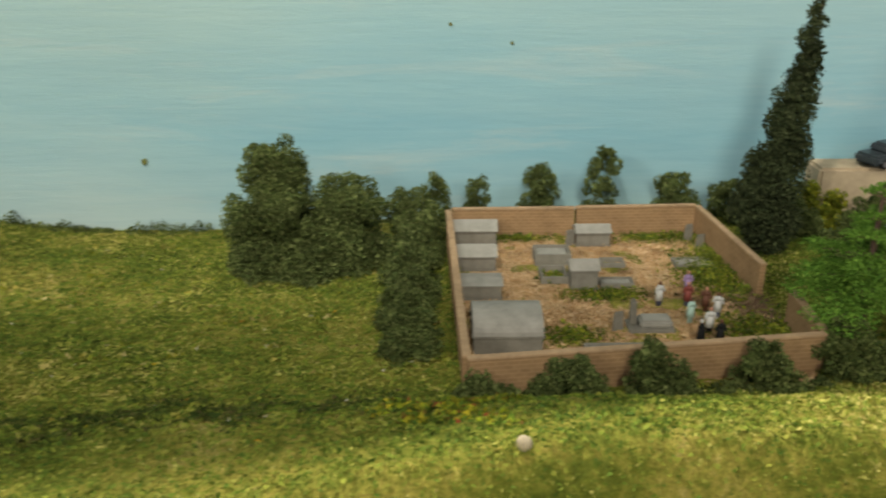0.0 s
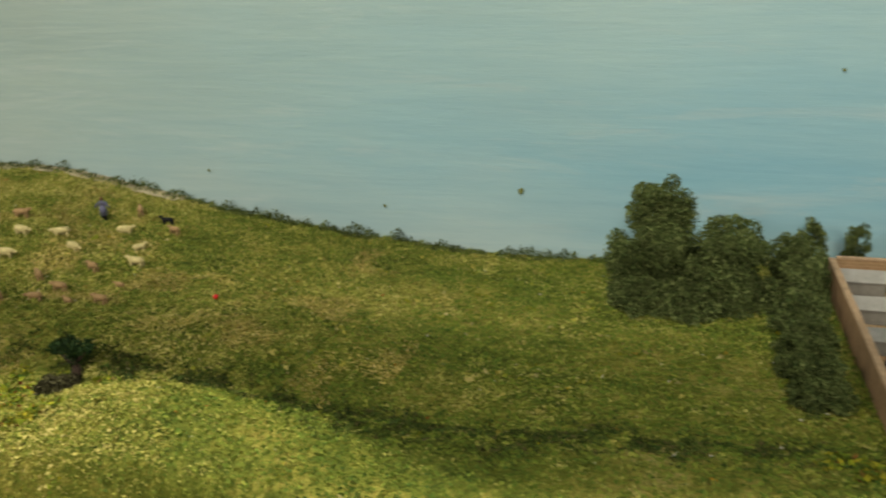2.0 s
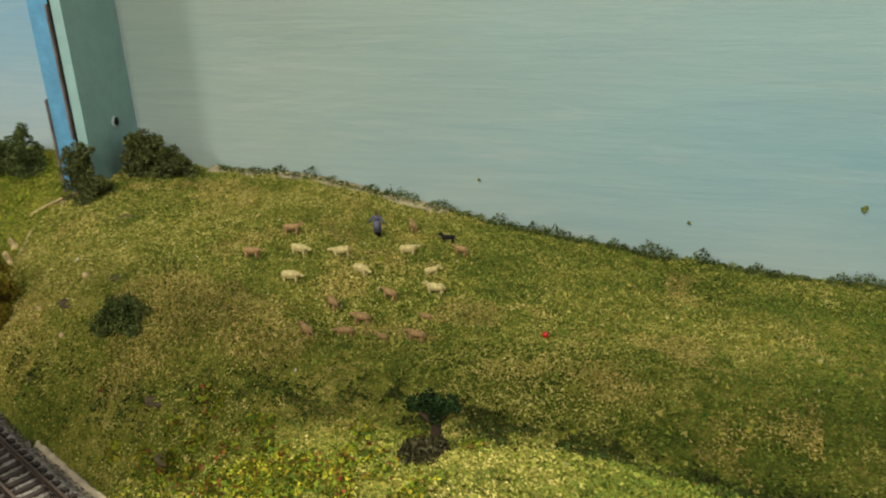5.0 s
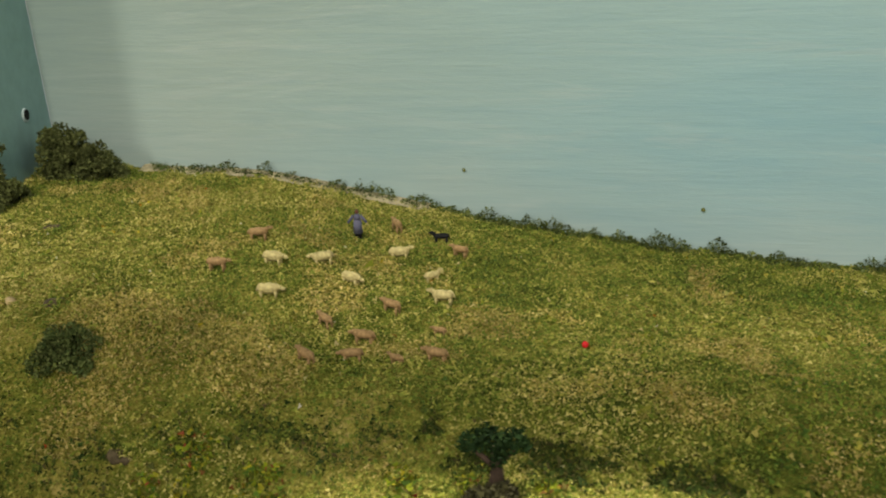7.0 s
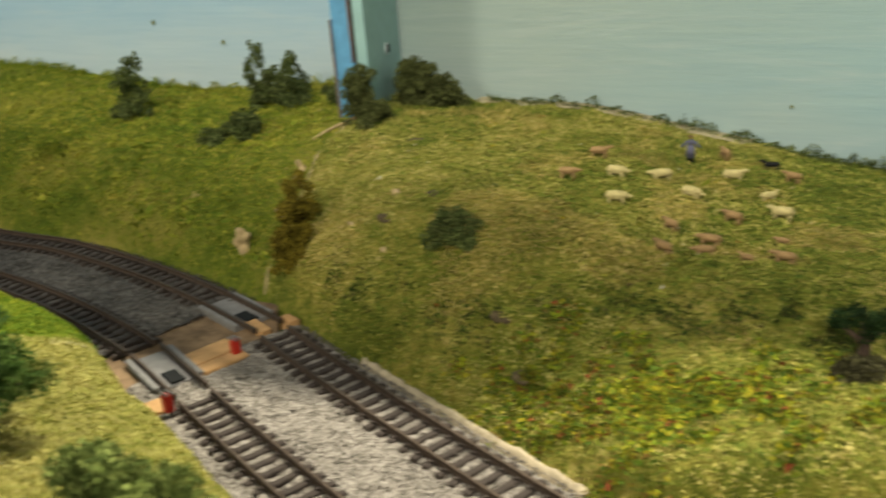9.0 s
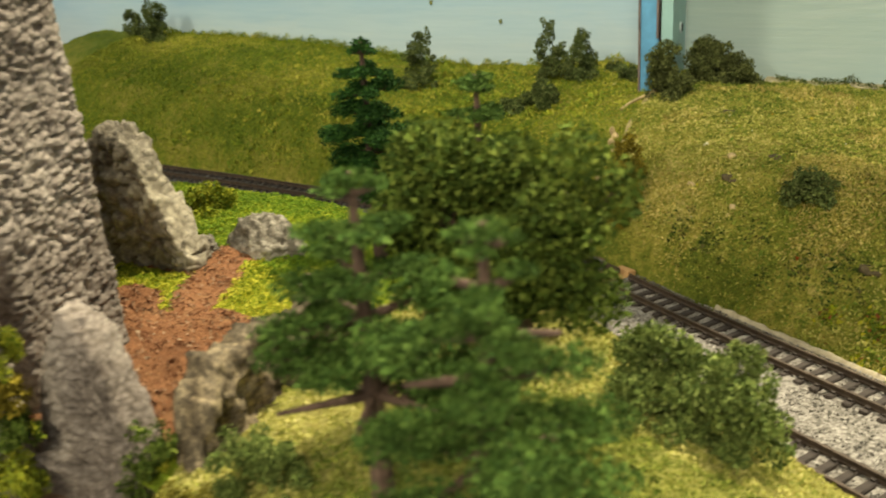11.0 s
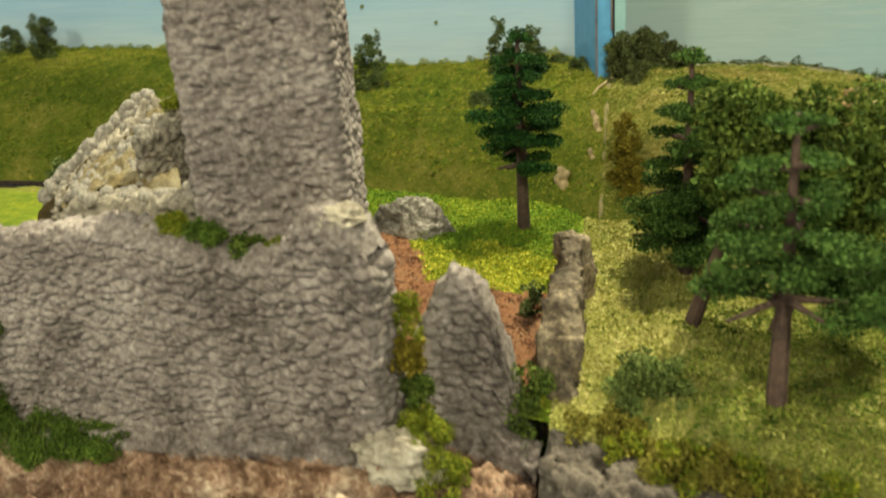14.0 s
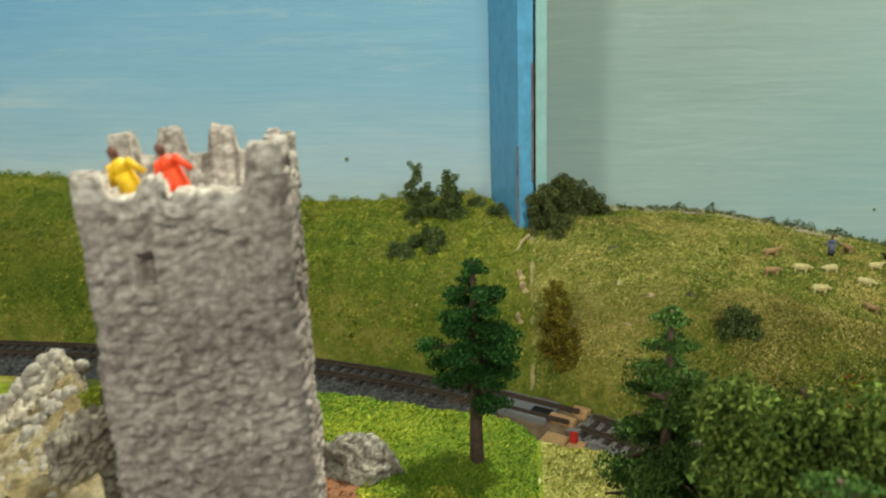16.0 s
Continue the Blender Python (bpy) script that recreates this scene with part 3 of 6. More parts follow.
def track(line, x0, x1, label):
    sel = line[(line[:, 0] >= x0) & (line[:, 0] <= x1)]
    mid = sel[len(sel) // 2]
    home = holder("track", (mid[0], mid[1], -0.0085), label, "railway track", "double track", "")
    for d in (-0.00825, 0.00825):
        r = offset(sel, d)
        t = np.gradient(r, axis=0)
        t /= np.linalg.norm(t, axis=1)[:, None]
        nrm = np.stack([-t[:, 1], t[:, 0]], 1)
        prof = [(-0.0012, -0.0070), (0.0012, -0.0070), (0.0012, -0.0063), (0.0005, -0.0059), (0.0005, -0.0049), (0.0007, -0.0046), (0.0007, -0.0038), (-0.0007, -0.0038), (-0.0007, -0.0046), (-0.0005, -0.0049), (-0.0005, -0.0059), (-0.0012, -0.0063)]
        bm = bmesh.new()
        rings = [[bm.verts.new((p[0] + m[0] * a, p[1] + m[1] * a, b)) for a, b in prof] for p, m in zip(r, nrm)]
        for u, w in zip(rings[:-1], rings[1:]):
            for i in range(12):
                bm.faces.new((u[i], w[i], w[(i + 1) % 12], u[(i + 1) % 12]))
        bm.faces.new(rings[0][::-1])
        bm.faces.new(rings[-1])
        bmesh.ops.recalc_face_normals(bm, faces=bm.faces)
        part("rail", bm, M_RAIL, home)
    s = np.r_[0, np.cumsum(np.linalg.norm(np.diff(sel, axis=0), axis=1))]
    bm = bmesh.new()
    box(bm, (-0.0019, -0.0140, -0.0098), (0.0019, 0.0140, -0.0068), 0.0004)
    for d in (-0.00825, 0.00825):
        for e in (-0.0022, 0.0022):
            box(bm, (-0.001, d + e - 0.0006, -0.0068), (0.001, d + e + 0.0006, -0.0058))
    me = bpy.data.meshes.new("sleeper")
    bm.to_mesh(me)
    bm.free()
    me.materials.append(M_SLEEPER)
    for u in np.arange(0.004, s[-1] - 0.002, 0.0083):
        x, y = np.interp(u, s, sel[:, 0]), np.interp(u, s, sel[:, 1])
        x2, y2 = np.interp(u + 0.002, s, sel[:, 0]), np.interp(u + 0.002, s, sel[:, 1])
        ob = new("sleeper", me)
        ob.parent = home
        ob.matrix_parent_inverse = home.matrix_basis.inverted()
        ob.matrix_basis = pose(x, y, 0, 0, 0, math.degrees(math.atan2(y2 - y, x2 - x)))
    return home


track(FAR, 0.004, 0.48, "brown-railed model track on pale ballast beside the meadow")
track(NEAR, 0.008, 0.45, "brown-railed model track on pale ballast beside the wooded bank")
track(FAR, -0.78, -0.055, "brown-railed curved model track on dark ballast under the hillside")
track(NEAR, -0.78, -0.05, "brown-railed curved model track on dark ballast below the castle mound")


def along(line, x):
    i = int(np.argmin(abs(line[:, 0] - x)))
    t = line[min(i + 1, len(line) - 1)] - line[i - 1]
    return line[i], math.degrees(math.atan2(t[1], t[0]))


# board joint: bare cork ends, grey bridging trays with the rails on them, red plugs
for line, x in ((FAR, -0.034), (NEAR, -0.028)):
    p, turn = along(line, x)
    tray = holder("bridging_tray", (p[0], p[1], -0.0085), "grey plastic tray that carries the rails over the board joint", "track tray", "joint trays", "", turn)
    bm = bmesh.new()
    box(bm, (-0.021, -0.013, -0.004), (0.021, 0.013, 0.0012), 0.0006)
    ob = part("tray", bm, M_GREY, tray)
    ob.matrix_parent_inverse = Matrix()
    for d in (-0.0115, 0.0115):
        bm = bmesh.new()
        box(bm, (-0.0212, d - 0.0018, 0.0014), (0.0212, d + 0.0018, 0.0032), 0.0006)
        part("rim", bm, M_GREY, tray).matrix_parent_inverse = Matrix()
    for d in (-0.00825, 0.00825):
        bm = bmesh.new()
        box(bm, (-0.024, d - 0.0009, 0.0014), (0.036, d + 0.0009, 0.0047), 0.0003)
        part("bridge_rail", bm, M_RAIL, tray).matrix_parent_inverse = Matrix()
    # no slot is cut: a black bar stands for its shade
    bm = bmesh.new()
    box(bm, (0.006, -0.004, 0.0014), (0.02, 0.004, 0.0024), 0.0004)
    part("slot", bm, M_BLACK, tray, "black bar for the shade of a slot in the tray").matrix_parent_inverse = Matrix()
bm = bmesh.new()
prism(bm, [(-0.078, 0.06), (-0.064, -0.062), (-0.03, -0.078), (0.014, -0.085), (0.006, -0.02), (0.004, 0.03), (-0.02, 0.062)], -0.016, -0.0094)
thing("joint_underlay", bm, painted("grubby_cork", (0.2, 0.13, 0.075), 0.95, 90, 0.5, 0.001), "grubby brown cork bed under the board joint", "cork bed", kind="structure")
v = []
for y in np.arange(0.052, 0.288, 0.003):
    x, z = joint_x(y), land1(joint_x(y), y)
    v.append([(x - 0.003, y, z - 0.0014), (x - 0.001, y, z + 0.0004), (x + 0.001, y, z + 0.0002), (x + 0.003, y, z - 0.0014)])
v = np.array(v)
v[:, :, 2] += 0.0012 * wave(v.reshape(-1, 3) * 220).reshape(v.shape[:2])
thing("trim_seam", sheet("trim_seam", v, False, painted("seam_filler", (0.3, 0.24, 0.11), 0.95, 180, 0.45, 0.001)), label="ochre filler along the seam of the hillside", category="trim", kind="structure")
v = []
for y in np.arange(-0.30, -0.075, 0.003):
    x, z = joint_x(y), land1(joint_x(y), y)
    v.append([(x - 0.004, y, z - 0.0016), (x - 0.0015, y, z - 0.0004), (x + 0.0015, y, z - 0.0004), (x + 0.004, y, z - 0.0016)])
thing("trim_seam", sheet("trim_seam", np.array(v), False, painted("seam_crumbs", (0.42, 0.38, 0.18), 0.95, 180, 0.45, 0.001)), label="pale crumbs along the seam of the castle mound", category="trim", kind="structure")
rng = np.random.default_rng(5)
for cx, cy, sx, sy in ((-0.015, -0.005, 0.016, 0.030), (-0.002, -0.010, 0.010, 0.026), (-0.010, 0.030, 0.020, 0.008), (0.002, 0.044, 0.012, 0.006), (-0.003, -0.058, 0.014, 0.012), (0.004, -0.070, 0.01, 0.008)):
    bm = bmesh.new()
    box(bm, (-sx / 2, -sy / 2, -0.006), (sx / 2, sy / 2, 0.002), 0.0005)
    for v in bm.verts:
        v.co += Vector((1, 1, 0.3)) * 0.0014 * noise.noise(v.co * 300 + Vector((cx * 99, cy * 99, 0)))
    ob = thing("cork_pad", bm, M_WOODEND, "bare tan cork underlay at the board joint", "cork pad", "cork pads at the joint")
    ob.matrix_basis = pose(cx, cy, -0.0085, 0, 0, -22 + rng.uniform(-4, 4))
for x, y, z in ((0.0, 0.0, -0.002), (0.008, -0.059, 0.0)):
    plug = holder("rail_plug", (x, y, z - 0.006), "red plug with silver pins at the rail joint", "plug", "rail plugs", "", -20)
    bm = bmesh.new()
    box(bm, (-0.0022, -0.0022, 0), (0.0022, 0.0022, 0.0095), 0.0006)
    part("plug_body", bm, M_RED, plug).matrix_parent_inverse = Matrix()
    for d in (-0.0012, 0.0012):
        bm = bmesh.new()
        tube(bm, (-0.004, d, 0.0095), (0.004, d, 0.0105), 0.0006, 0.0006)
        part("pin", bm, M_ALU, plug, "silver pin").matrix_parent_inverse = Matrix()

# ---------------------------------------------------------------- flock over the ground


def scatter(name, n, size, mat, label, sampler, seed, lift=0.0004, flat=0.6):
    rng = np.random.default_rng(seed)
    p = sampler(rng, n)
    z = land(p[:, 0], p[:, 1]) + lift + 0.0009 * rng.random(len(p)) ** 2
    z = z + rumple(p[:, 0], p[:, 1]) + 0.0009 * waves(np.stack([p[:, 0] * 330, p[:, 1] * 330, np.zeros(len(p))], 1), 2)
    return thing(name, flecks_mesh(name, np.c_[p, z], size, mat, rng, flat), label=label, category="scatter", kind="stuff")


def off_track(p, a=0.023, b=0.029):
    s = (p[:, 1] - FARY(p[:, 0])) * 0.93
    return (s > a) | (s < -SPACING - b)


def in_yard(p):
    return (p[:, 0] > 0.70) & (p[:, 0] < 0.86) & (p[:, 1] > 0.05) & (p[:, 1] < 0.24)


def pick(x0, x1, y0, y1, test):
    def sample(rng, n):
        out, have = [], 0
        while have < n:
            p = rng.uniform((x0, y0), (x1, y1), (n, 2))
            p = p[test(p)]
            out.append(p)
            have += len(p)
        return np.vstack(out)[:n]
    return sample


def straw_patch(p):
    """Dry patches on the crown of the hill."""
    x, y = p[:, 0], p[:, 1]
    w = waves(np.stack([x * 26, y * 26, np.ones(len(p))], 1), 3)
    near = np.zeros(len(p))
    for cx, cy, rx, ry, k in ((0.125, 0.085, 0.07, 0.032, 1.0), (0.25, 0.12, 0.06, 0.03, 0.8), (0.345, 0.085, 0.05, 0.022, 0.75), (0.045, 0.085, 0.035, 0.04, 0.8), (0.06, 0.19, 0.06, 0.04, 0.35), (0.40, 0.15, 0.05, 0.03, 0.4)):
        near = np.maximum(near, k * np.exp(-((x - cx) / rx) ** 2 - ((y - cy) / ry) ** 2))
    return off_track(p) & (x > joint_x(y)) & (near + 0.5 * w + 0.35 * (lattice((p * 1500).astype(np.int64)[:, [0, 1, 0]], 3) - 0.5) > 0.42)


scatter("straw_fibres", 60000, 0.0006, leafy("straw_fibres", (0.2, 0.19, 0.03), (0.48, 0.38, 0.09), (0.68, 0.52, 0.2), (0.32, 0.3, 0.05), scale=20), "dry straw-coloured grass fibres on the hill", pick(-0.02, 0.46, 0.03, 0.27, straw_patch), 36, 0.0007, 0.4)


def green_side(p):
    """The lusher end of the meadow, with an uneven border."""
    return p[:, 0] + 0.09 * waves(np.stack([p[:, 0] * 14, p[:, 1] * 14, np.zeros(len(p))], 1), 3) > 0.43


scatter("meadow_scatter", 250000, 0.00068, M_FLOCK, "green, straw and tan grass fibres on the meadow",
        pick(-0.06, 0.62, -0.06, 0.293, lambda p: off_track(p) & ~green_side(p) & (p[:, 0] > joint_x(p[:, 1]))), 21, 0.0004, 0.45)
scatter("meadow_scatter", 170000, 0.0007, M_FLOCK_GREEN, "lush green and yellow grass fibres near the graveyard",
        pick(0.25, 0.97, -0.07, 0.293, lambda p: off_track(p) & ~in_yard(p) & green_side(p)), 30, 0.0004, 0.45)
scatter("hillside_scatter", 140000, 0.00075, M_FLOCK_HILL, "green grass fibres on the hillside",
        pick(-0.72, 0.0, 0.06, 0.288, lambda p: off_track(p) & (p[:, 0] < joint_x(p[:, 1]) - 0.002)), 22, 0.0004, 0.3)


def on_soil(p):
    """The trodden red path through the ruin."""
    x, y = p[:, 0], p[:, 1]
    w = wave(np.stack([x * 40, y * 40, np.full(len(p), 7.5)], 1)) * 0.012
    main = (y < -0.222 + w) & (x > -0.12) & (x < 0.004) & (y > -0.30)
    lane = (abs((x + 0.082) + (y + 0.2) * 0.5) < 0.011 + w * 0.5) & (y < -0.165)
    side = (abs(y + 0.182 + w) < 0.012) & (x > -0.16) & (x < -0.085)
    return main | lane | side


def turf(p):
    return off_track(p) & ~on_soil(p) & ((p[:, 1] > -0.298) | (p[:, 0] < -0.165)) & (p[:, 0] < joint_x(p[:, 1]) - 0.002)


def back_turf(p):
    return p[:, 1] + 0.016 * waves(np.stack([p[:, 0] * 45, p[:, 1] * 45, np.zeros(len(p))], 1), 3) > -0.168


scatter("castle_turf_scatter", 75000, 0.0005, M_FLOCK_BRIGHT, "bright yellow-green grass fibres inside the castle ruin",
        pick(-0.24, 0.02, -0.314, -0.075, lambda p: turf(p) & ~back_turf(p)), 23, 0.0004, 0.3)
scatter("castle_turf_scatter", 75000, 0.0005, flock("mound_flock", (0.04, 0.095, 0.01), (0.1, 0.175, 0.015), (0.18, 0.25, 0.022), (0.36, 0.37, 0.035), broad=20), "green grass fibres on the back of the castle mound",
        pick(-0.26, 0.02, -0.23, -0.06, lambda p: turf(p) & back_turf(p)), 37, 0.0004, 0.3)


def wood_floor(p):
    w = 0.012 * waves(np.stack([p[:, 0] * 60, p[:, 1] * 60, np.zeros(len(p))], 1), 3)
    return (p[:, 0] + 0.8 * w > 0.052) & (p[:, 1] + w < -0.205)


scatter("bank_scatter", 85000, 0.0005, M_FLOCK_WOOD, "pale straw and green grass fibres on the wooded bank",
        pick(-0.02, 0.22, -0.325, -0.075, lambda p: off_track(p) & ~wood_floor(p) & (p[:, 0] > joint_x(p[:, 1]))), 24, 0.0004, 0.3)
# greener flecks, also darkened to put the trees' shade into the colour
scatter("bank_scatter", 85000, 0.00048, flock("wood_floor_shade_flock", (0.05, 0.085, 0.014), (0.12, 0.165, 0.024), (0.26, 0.27, 0.045), (0.48, 0.44, 0.13), broad=22), "green and yellow grass fibres, darkened for shade, under the model trees",
        pick(0.03, 0.22, -0.328, -0.18, wood_floor), 34, 0.0005, 0.3)
scatter("soil_crumbs", 16000, 0.0006, leafy("soil_crumbs", (0.16, 0.065, 0.035), (0.28, 0.125, 0.065), (0.36, 0.18, 0.1), (0.42, 0.3, 0.2), scale=60), "reddish-brown earth crumbs on the castle path",
        pick(-0.17, 0.006, -0.30, -0.16, on_soil), 25)

st = 0.003
gx, gy = np.meshgrid(np.arange(-0.17, 0.008, st), np.arange(-0.305, -0.155, st))
gx, gy = gx.ravel(), gy.ravel()
keep = on_soil(np.stack([gx, gy], 1))
gx, gy = gx[keep], gy[keep]
qx, qy = np.stack([gx, gx + st, gx + st, gx], 1).ravel(), np.stack([gy, gy, gy + st, gy + st], 1).ravel()
bm = mesh_of("path_soil", np.stack([qx, qy, land(qx, qy) + rumple(qx, qy) + 0.0008], 1), np.arange(len(qx)).reshape(-1, 4), M_SOIL, True)
thing("path_soil", bm, M_SOIL, "reddish-brown trodden earth path inside the castle ruin", "path", kind="structure", smooth=True)

def clumps(rng, n, cx, sx, cy, sy, k):
    """Tufts: points gathered round k centres."""
    c = np.c_[rng.normal(cx, sx, k), rng.normal(cy, sy, k)]
    return c[rng.integers(0, k, n)] + rng.normal(0, 0.0032, (n, 2))


def hollow(rng, n):
    """Along the foot of the meadow slope, where dark flecks put in weeds and shade."""
    x = rng.uniform(0.015, 0.7, n)
    line = np.interp(x, (0.0, 0.06, 0.16, 0.3, 0.4, 0.5, 0.6, 0.7), (0.05, 0.036, 0.036, 0.044, 0.032, 0.022, 0.02, 0.03))
    p = np.c_[x, line + rng.normal(0, 1, n) * np.where(x > 0.42, 0.011, 0.006) + 0.012 * waves(np.stack([x * 30, np.zeros(n), np.zeros(n)], 1), 2)]
    return p[off_track(p) & (waves(np.stack([p[:, 0] * 90, p[:, 1] * 90, np.ones(n)], 1), 3) > -0.2) & (rng.random(n) < np.where(x < 0.26, 0.3, 1.0))]


# dark flecks: partly weeds, partly the hollow's shade put into the colour
scatter("hollow_shade_flecks", 26000, 0.0009, leafy("hollow_shade_flecks", (0.025, 0.045, 0.01), (0.05, 0.08, 0.015), (0.085, 0.11, 0.02), (0.1, 0.08, 0.03), scale=70), "dark green and brown weeds and painted shade along the hollow of the meadow", hollow, 38, 0.001)
scatter("flower_patch", 11000, 0.0011, M_FLOWERS, "green and yellow tufts with a few red flowers beside the track",
        lambda rng, n: clumps(rng, n, 0.212, 0.042, -0.01, 0.02, 130), 26, 0.0012)
scatter("flower_patch", 900, 0.0013, M_FLOWERS, "green, yellow and red tufts on the near meadow",
        lambda rng, n: clumps(rng, n, 0.694, 0.014, -0.002, 0.011, 24), 27, 0.0012)
scatter("meadow_tufts", 2600, 0.0013, leafy("meadow_tufts", (0.06, 0.1, 0.015), (0.3, 0.3, 0.03), (0.1, 0.14, 0.02), (0.42, 0.36, 0.06), (0.55, 0.45, 0.2), scale=8), "small yellow and green tufts dotted over the meadow",
        lambda rng, n: (lambda p: p[off_track(p) & ~in_yard(p)])(clumps(rng, 2 * n, 0.4, 0.26, 0.14, 0.09, 260))[:n], 29, 0.0006)
scatter("hillside_tufts", 5000, 0.0015, M_FLOCK_HILL, "small green and ochre tufts dotted over the hillside",
        lambda rng, n: (lambda p: p[off_track(p) & (p[:, 1] > 0.06) & (p[:, 1] < 0.287) & (p[:, 0] < joint_x(p[:, 1]) - 0.003)])(clumps(rng, 3 * n, -0.28, 0.17, 0.17, 0.07, 420))[:n], 35, 0.0006)
scatter("meadow_flowers", 260, 0.00095, leafy("poppy_crumbs", (0.45, 0.05, 0.02), (0.4, 0.42, 0.02), (0.62, 0.56, 0.45), (0.45, 0.4, 0.03), scale=5), "scattered red, yellow and white flower heads in the meadow",
        pick(0.0, 0.7, -0.03, 0.28, lambda p: off_track(p)), 28, 0.001)


def fringe(name, x0, x1, y, mat, label, seed, n=16000):
    rng = np.random.default_rng(seed)
    x = rng.uniform(x0, x1, n)
    grow = np.maximum(0.0, 0.55 + 0.6 * waves(np.stack([x * 120, np.full(n, seed + 0.5), np.zeros(n)], 1), 3))
    h = rng.random(n) ** 1.8 * 0.0095 * grow
    yy = y - rng.random(n) * 0.008
    z = land(x, yy) + h
    return thing(name, flecks_mesh(name, np.c_[x, yy, z], 0.0007, mat, rng), label=label, category="weeds", kind="stuff")


fringe("weeds", 0.02, 0.66, 0.2935, M_BUSH, "low uneven dark green weeds along the foot of the sky board", 31)
fringe("weeds", -0.74, -0.1, 0.288, M_FLOCK_HILL, "low uneven green weeds along the foot of the blue sky board", 32, 18000)

# ---------------------------------------------------------------- foliage


def blobs_points(blobs, density, rng, skin=0.35):
    """Points near the skin of a cluster of balls, in a ragged outline."""
    pts = []
    for x, y, z, r in blobs:
        n = int(density * 4 * math.pi * r * r)
        d = rng.normal(size=(n, 3))
        d /= np.linalg.norm(d, axis=1)[:, None]
        k = 1 - skin * rng.random(n) ** 1.5 + rng.normal(0, 0.06, n)
        pts.append(np.array((x, y, z)) + d * (r * k)[:, None])
    return np.vstack(pts)


def clustered(at, r, h, count, rng):
    """Balls that fill a rough dome of radius r and height h over at."""
    out = []
    for i in range(count):
        t = (i + rng.random()) / count
        a = rng.random() * 2 * math.pi
        q = r * rng.uniform(0.19, 0.38) * (1 - 0.2 * t)
        k = (r - q * 0.8) * (1 - 0.5 * t ** 2) * math.sqrt(rng.random())
        out.append((at[0] + k * math.cos(a), at[1] + k * math.sin(a), at[2] + q * 0.5 + t * max(0.0, h - 1.5 * q), q))
    return out


SEED = [10]


def bush(at, r, h, mat=None, label="dark green foam-foliage bush", count=12, crumb=0.0011, density=3.2e5, group="bushes on the layout", sunk=0.003):
    SEED[0] += 1
    rng = np.random.default_rng(SEED[0])
    z = land1(*at) - sunk if len(at) == 2 else at[2]
    balls = clustered((0, 0, 0), r, h, int(count * 2.6), rng)
    me = flecks_mesh("bush", blobs_points(balls, density * 2.1, rng, 0.5), crumb * 0.72, mat or M_BUSH, rng)
    ob = thing("bush", me, label=label, category="bush", group=group)
    ob.matrix_basis = pose(at[0], at[1], z)
    return ob


def tree(at, trunk, balls, mat, label, bark=None, limbs=(), r0=0.0028, crumb=0.0011, density=3.2e5, skin=0.6, flat=1.0, category="tree", pads=()):
    """A model tree: bent tapered trunk, limbs to the foliage, and a crown of crumbs; pads are balls that each sit on their own limb."""
    SEED[0] += 1
    rng = np.random.default_rng(SEED[0])
    z = land1(at[0], at[1]) - 0.002
    home = holder("tree", (at[0], at[1], z), label, category, "trees on the layout")
    bm = bmesh.new()
    n = len(trunk)
    for i in range(n - 1):
        tube(bm, trunk[i], trunk[i + 1], r0 * (1 - 0.75 * i / (n - 1)), r0 * (1 - 0.75 * (i + 1) / (n - 1)), 9)
    part("trunk", bm, bark or M_BARK, home).matrix_parent_inverse = Matrix()

    def foliage(name, group, parent):
        pts = blobs_points(group, density * 2, rng, skin)
        if flat != 1.0:
            c = np.repeat([b[2] for b in group], [int(density * 2 * 4 * math.pi * b[3] ** 2) for b in group])
            pts[:, 2] = c + (pts[:, 2] - c) * flat
        thing(name, flecks_mesh(name, pts, crumb * 0.78, mat, rng)).parent = parent
    for i, (a, b) in enumerate(limbs):
        bm = bmesh.new()
        tube(bm, a, b, r0 * 0.42, r0 * 0.16, 6)
        limb = part("limb", bm, bark or M_BARK, home)
        limb.matrix_parent_inverse = Matrix()
        if i < len(pads) and pads[i]:
            foliage("foliage_pad", pads[i], limb)
    foliage("crown", balls, home)
    return home


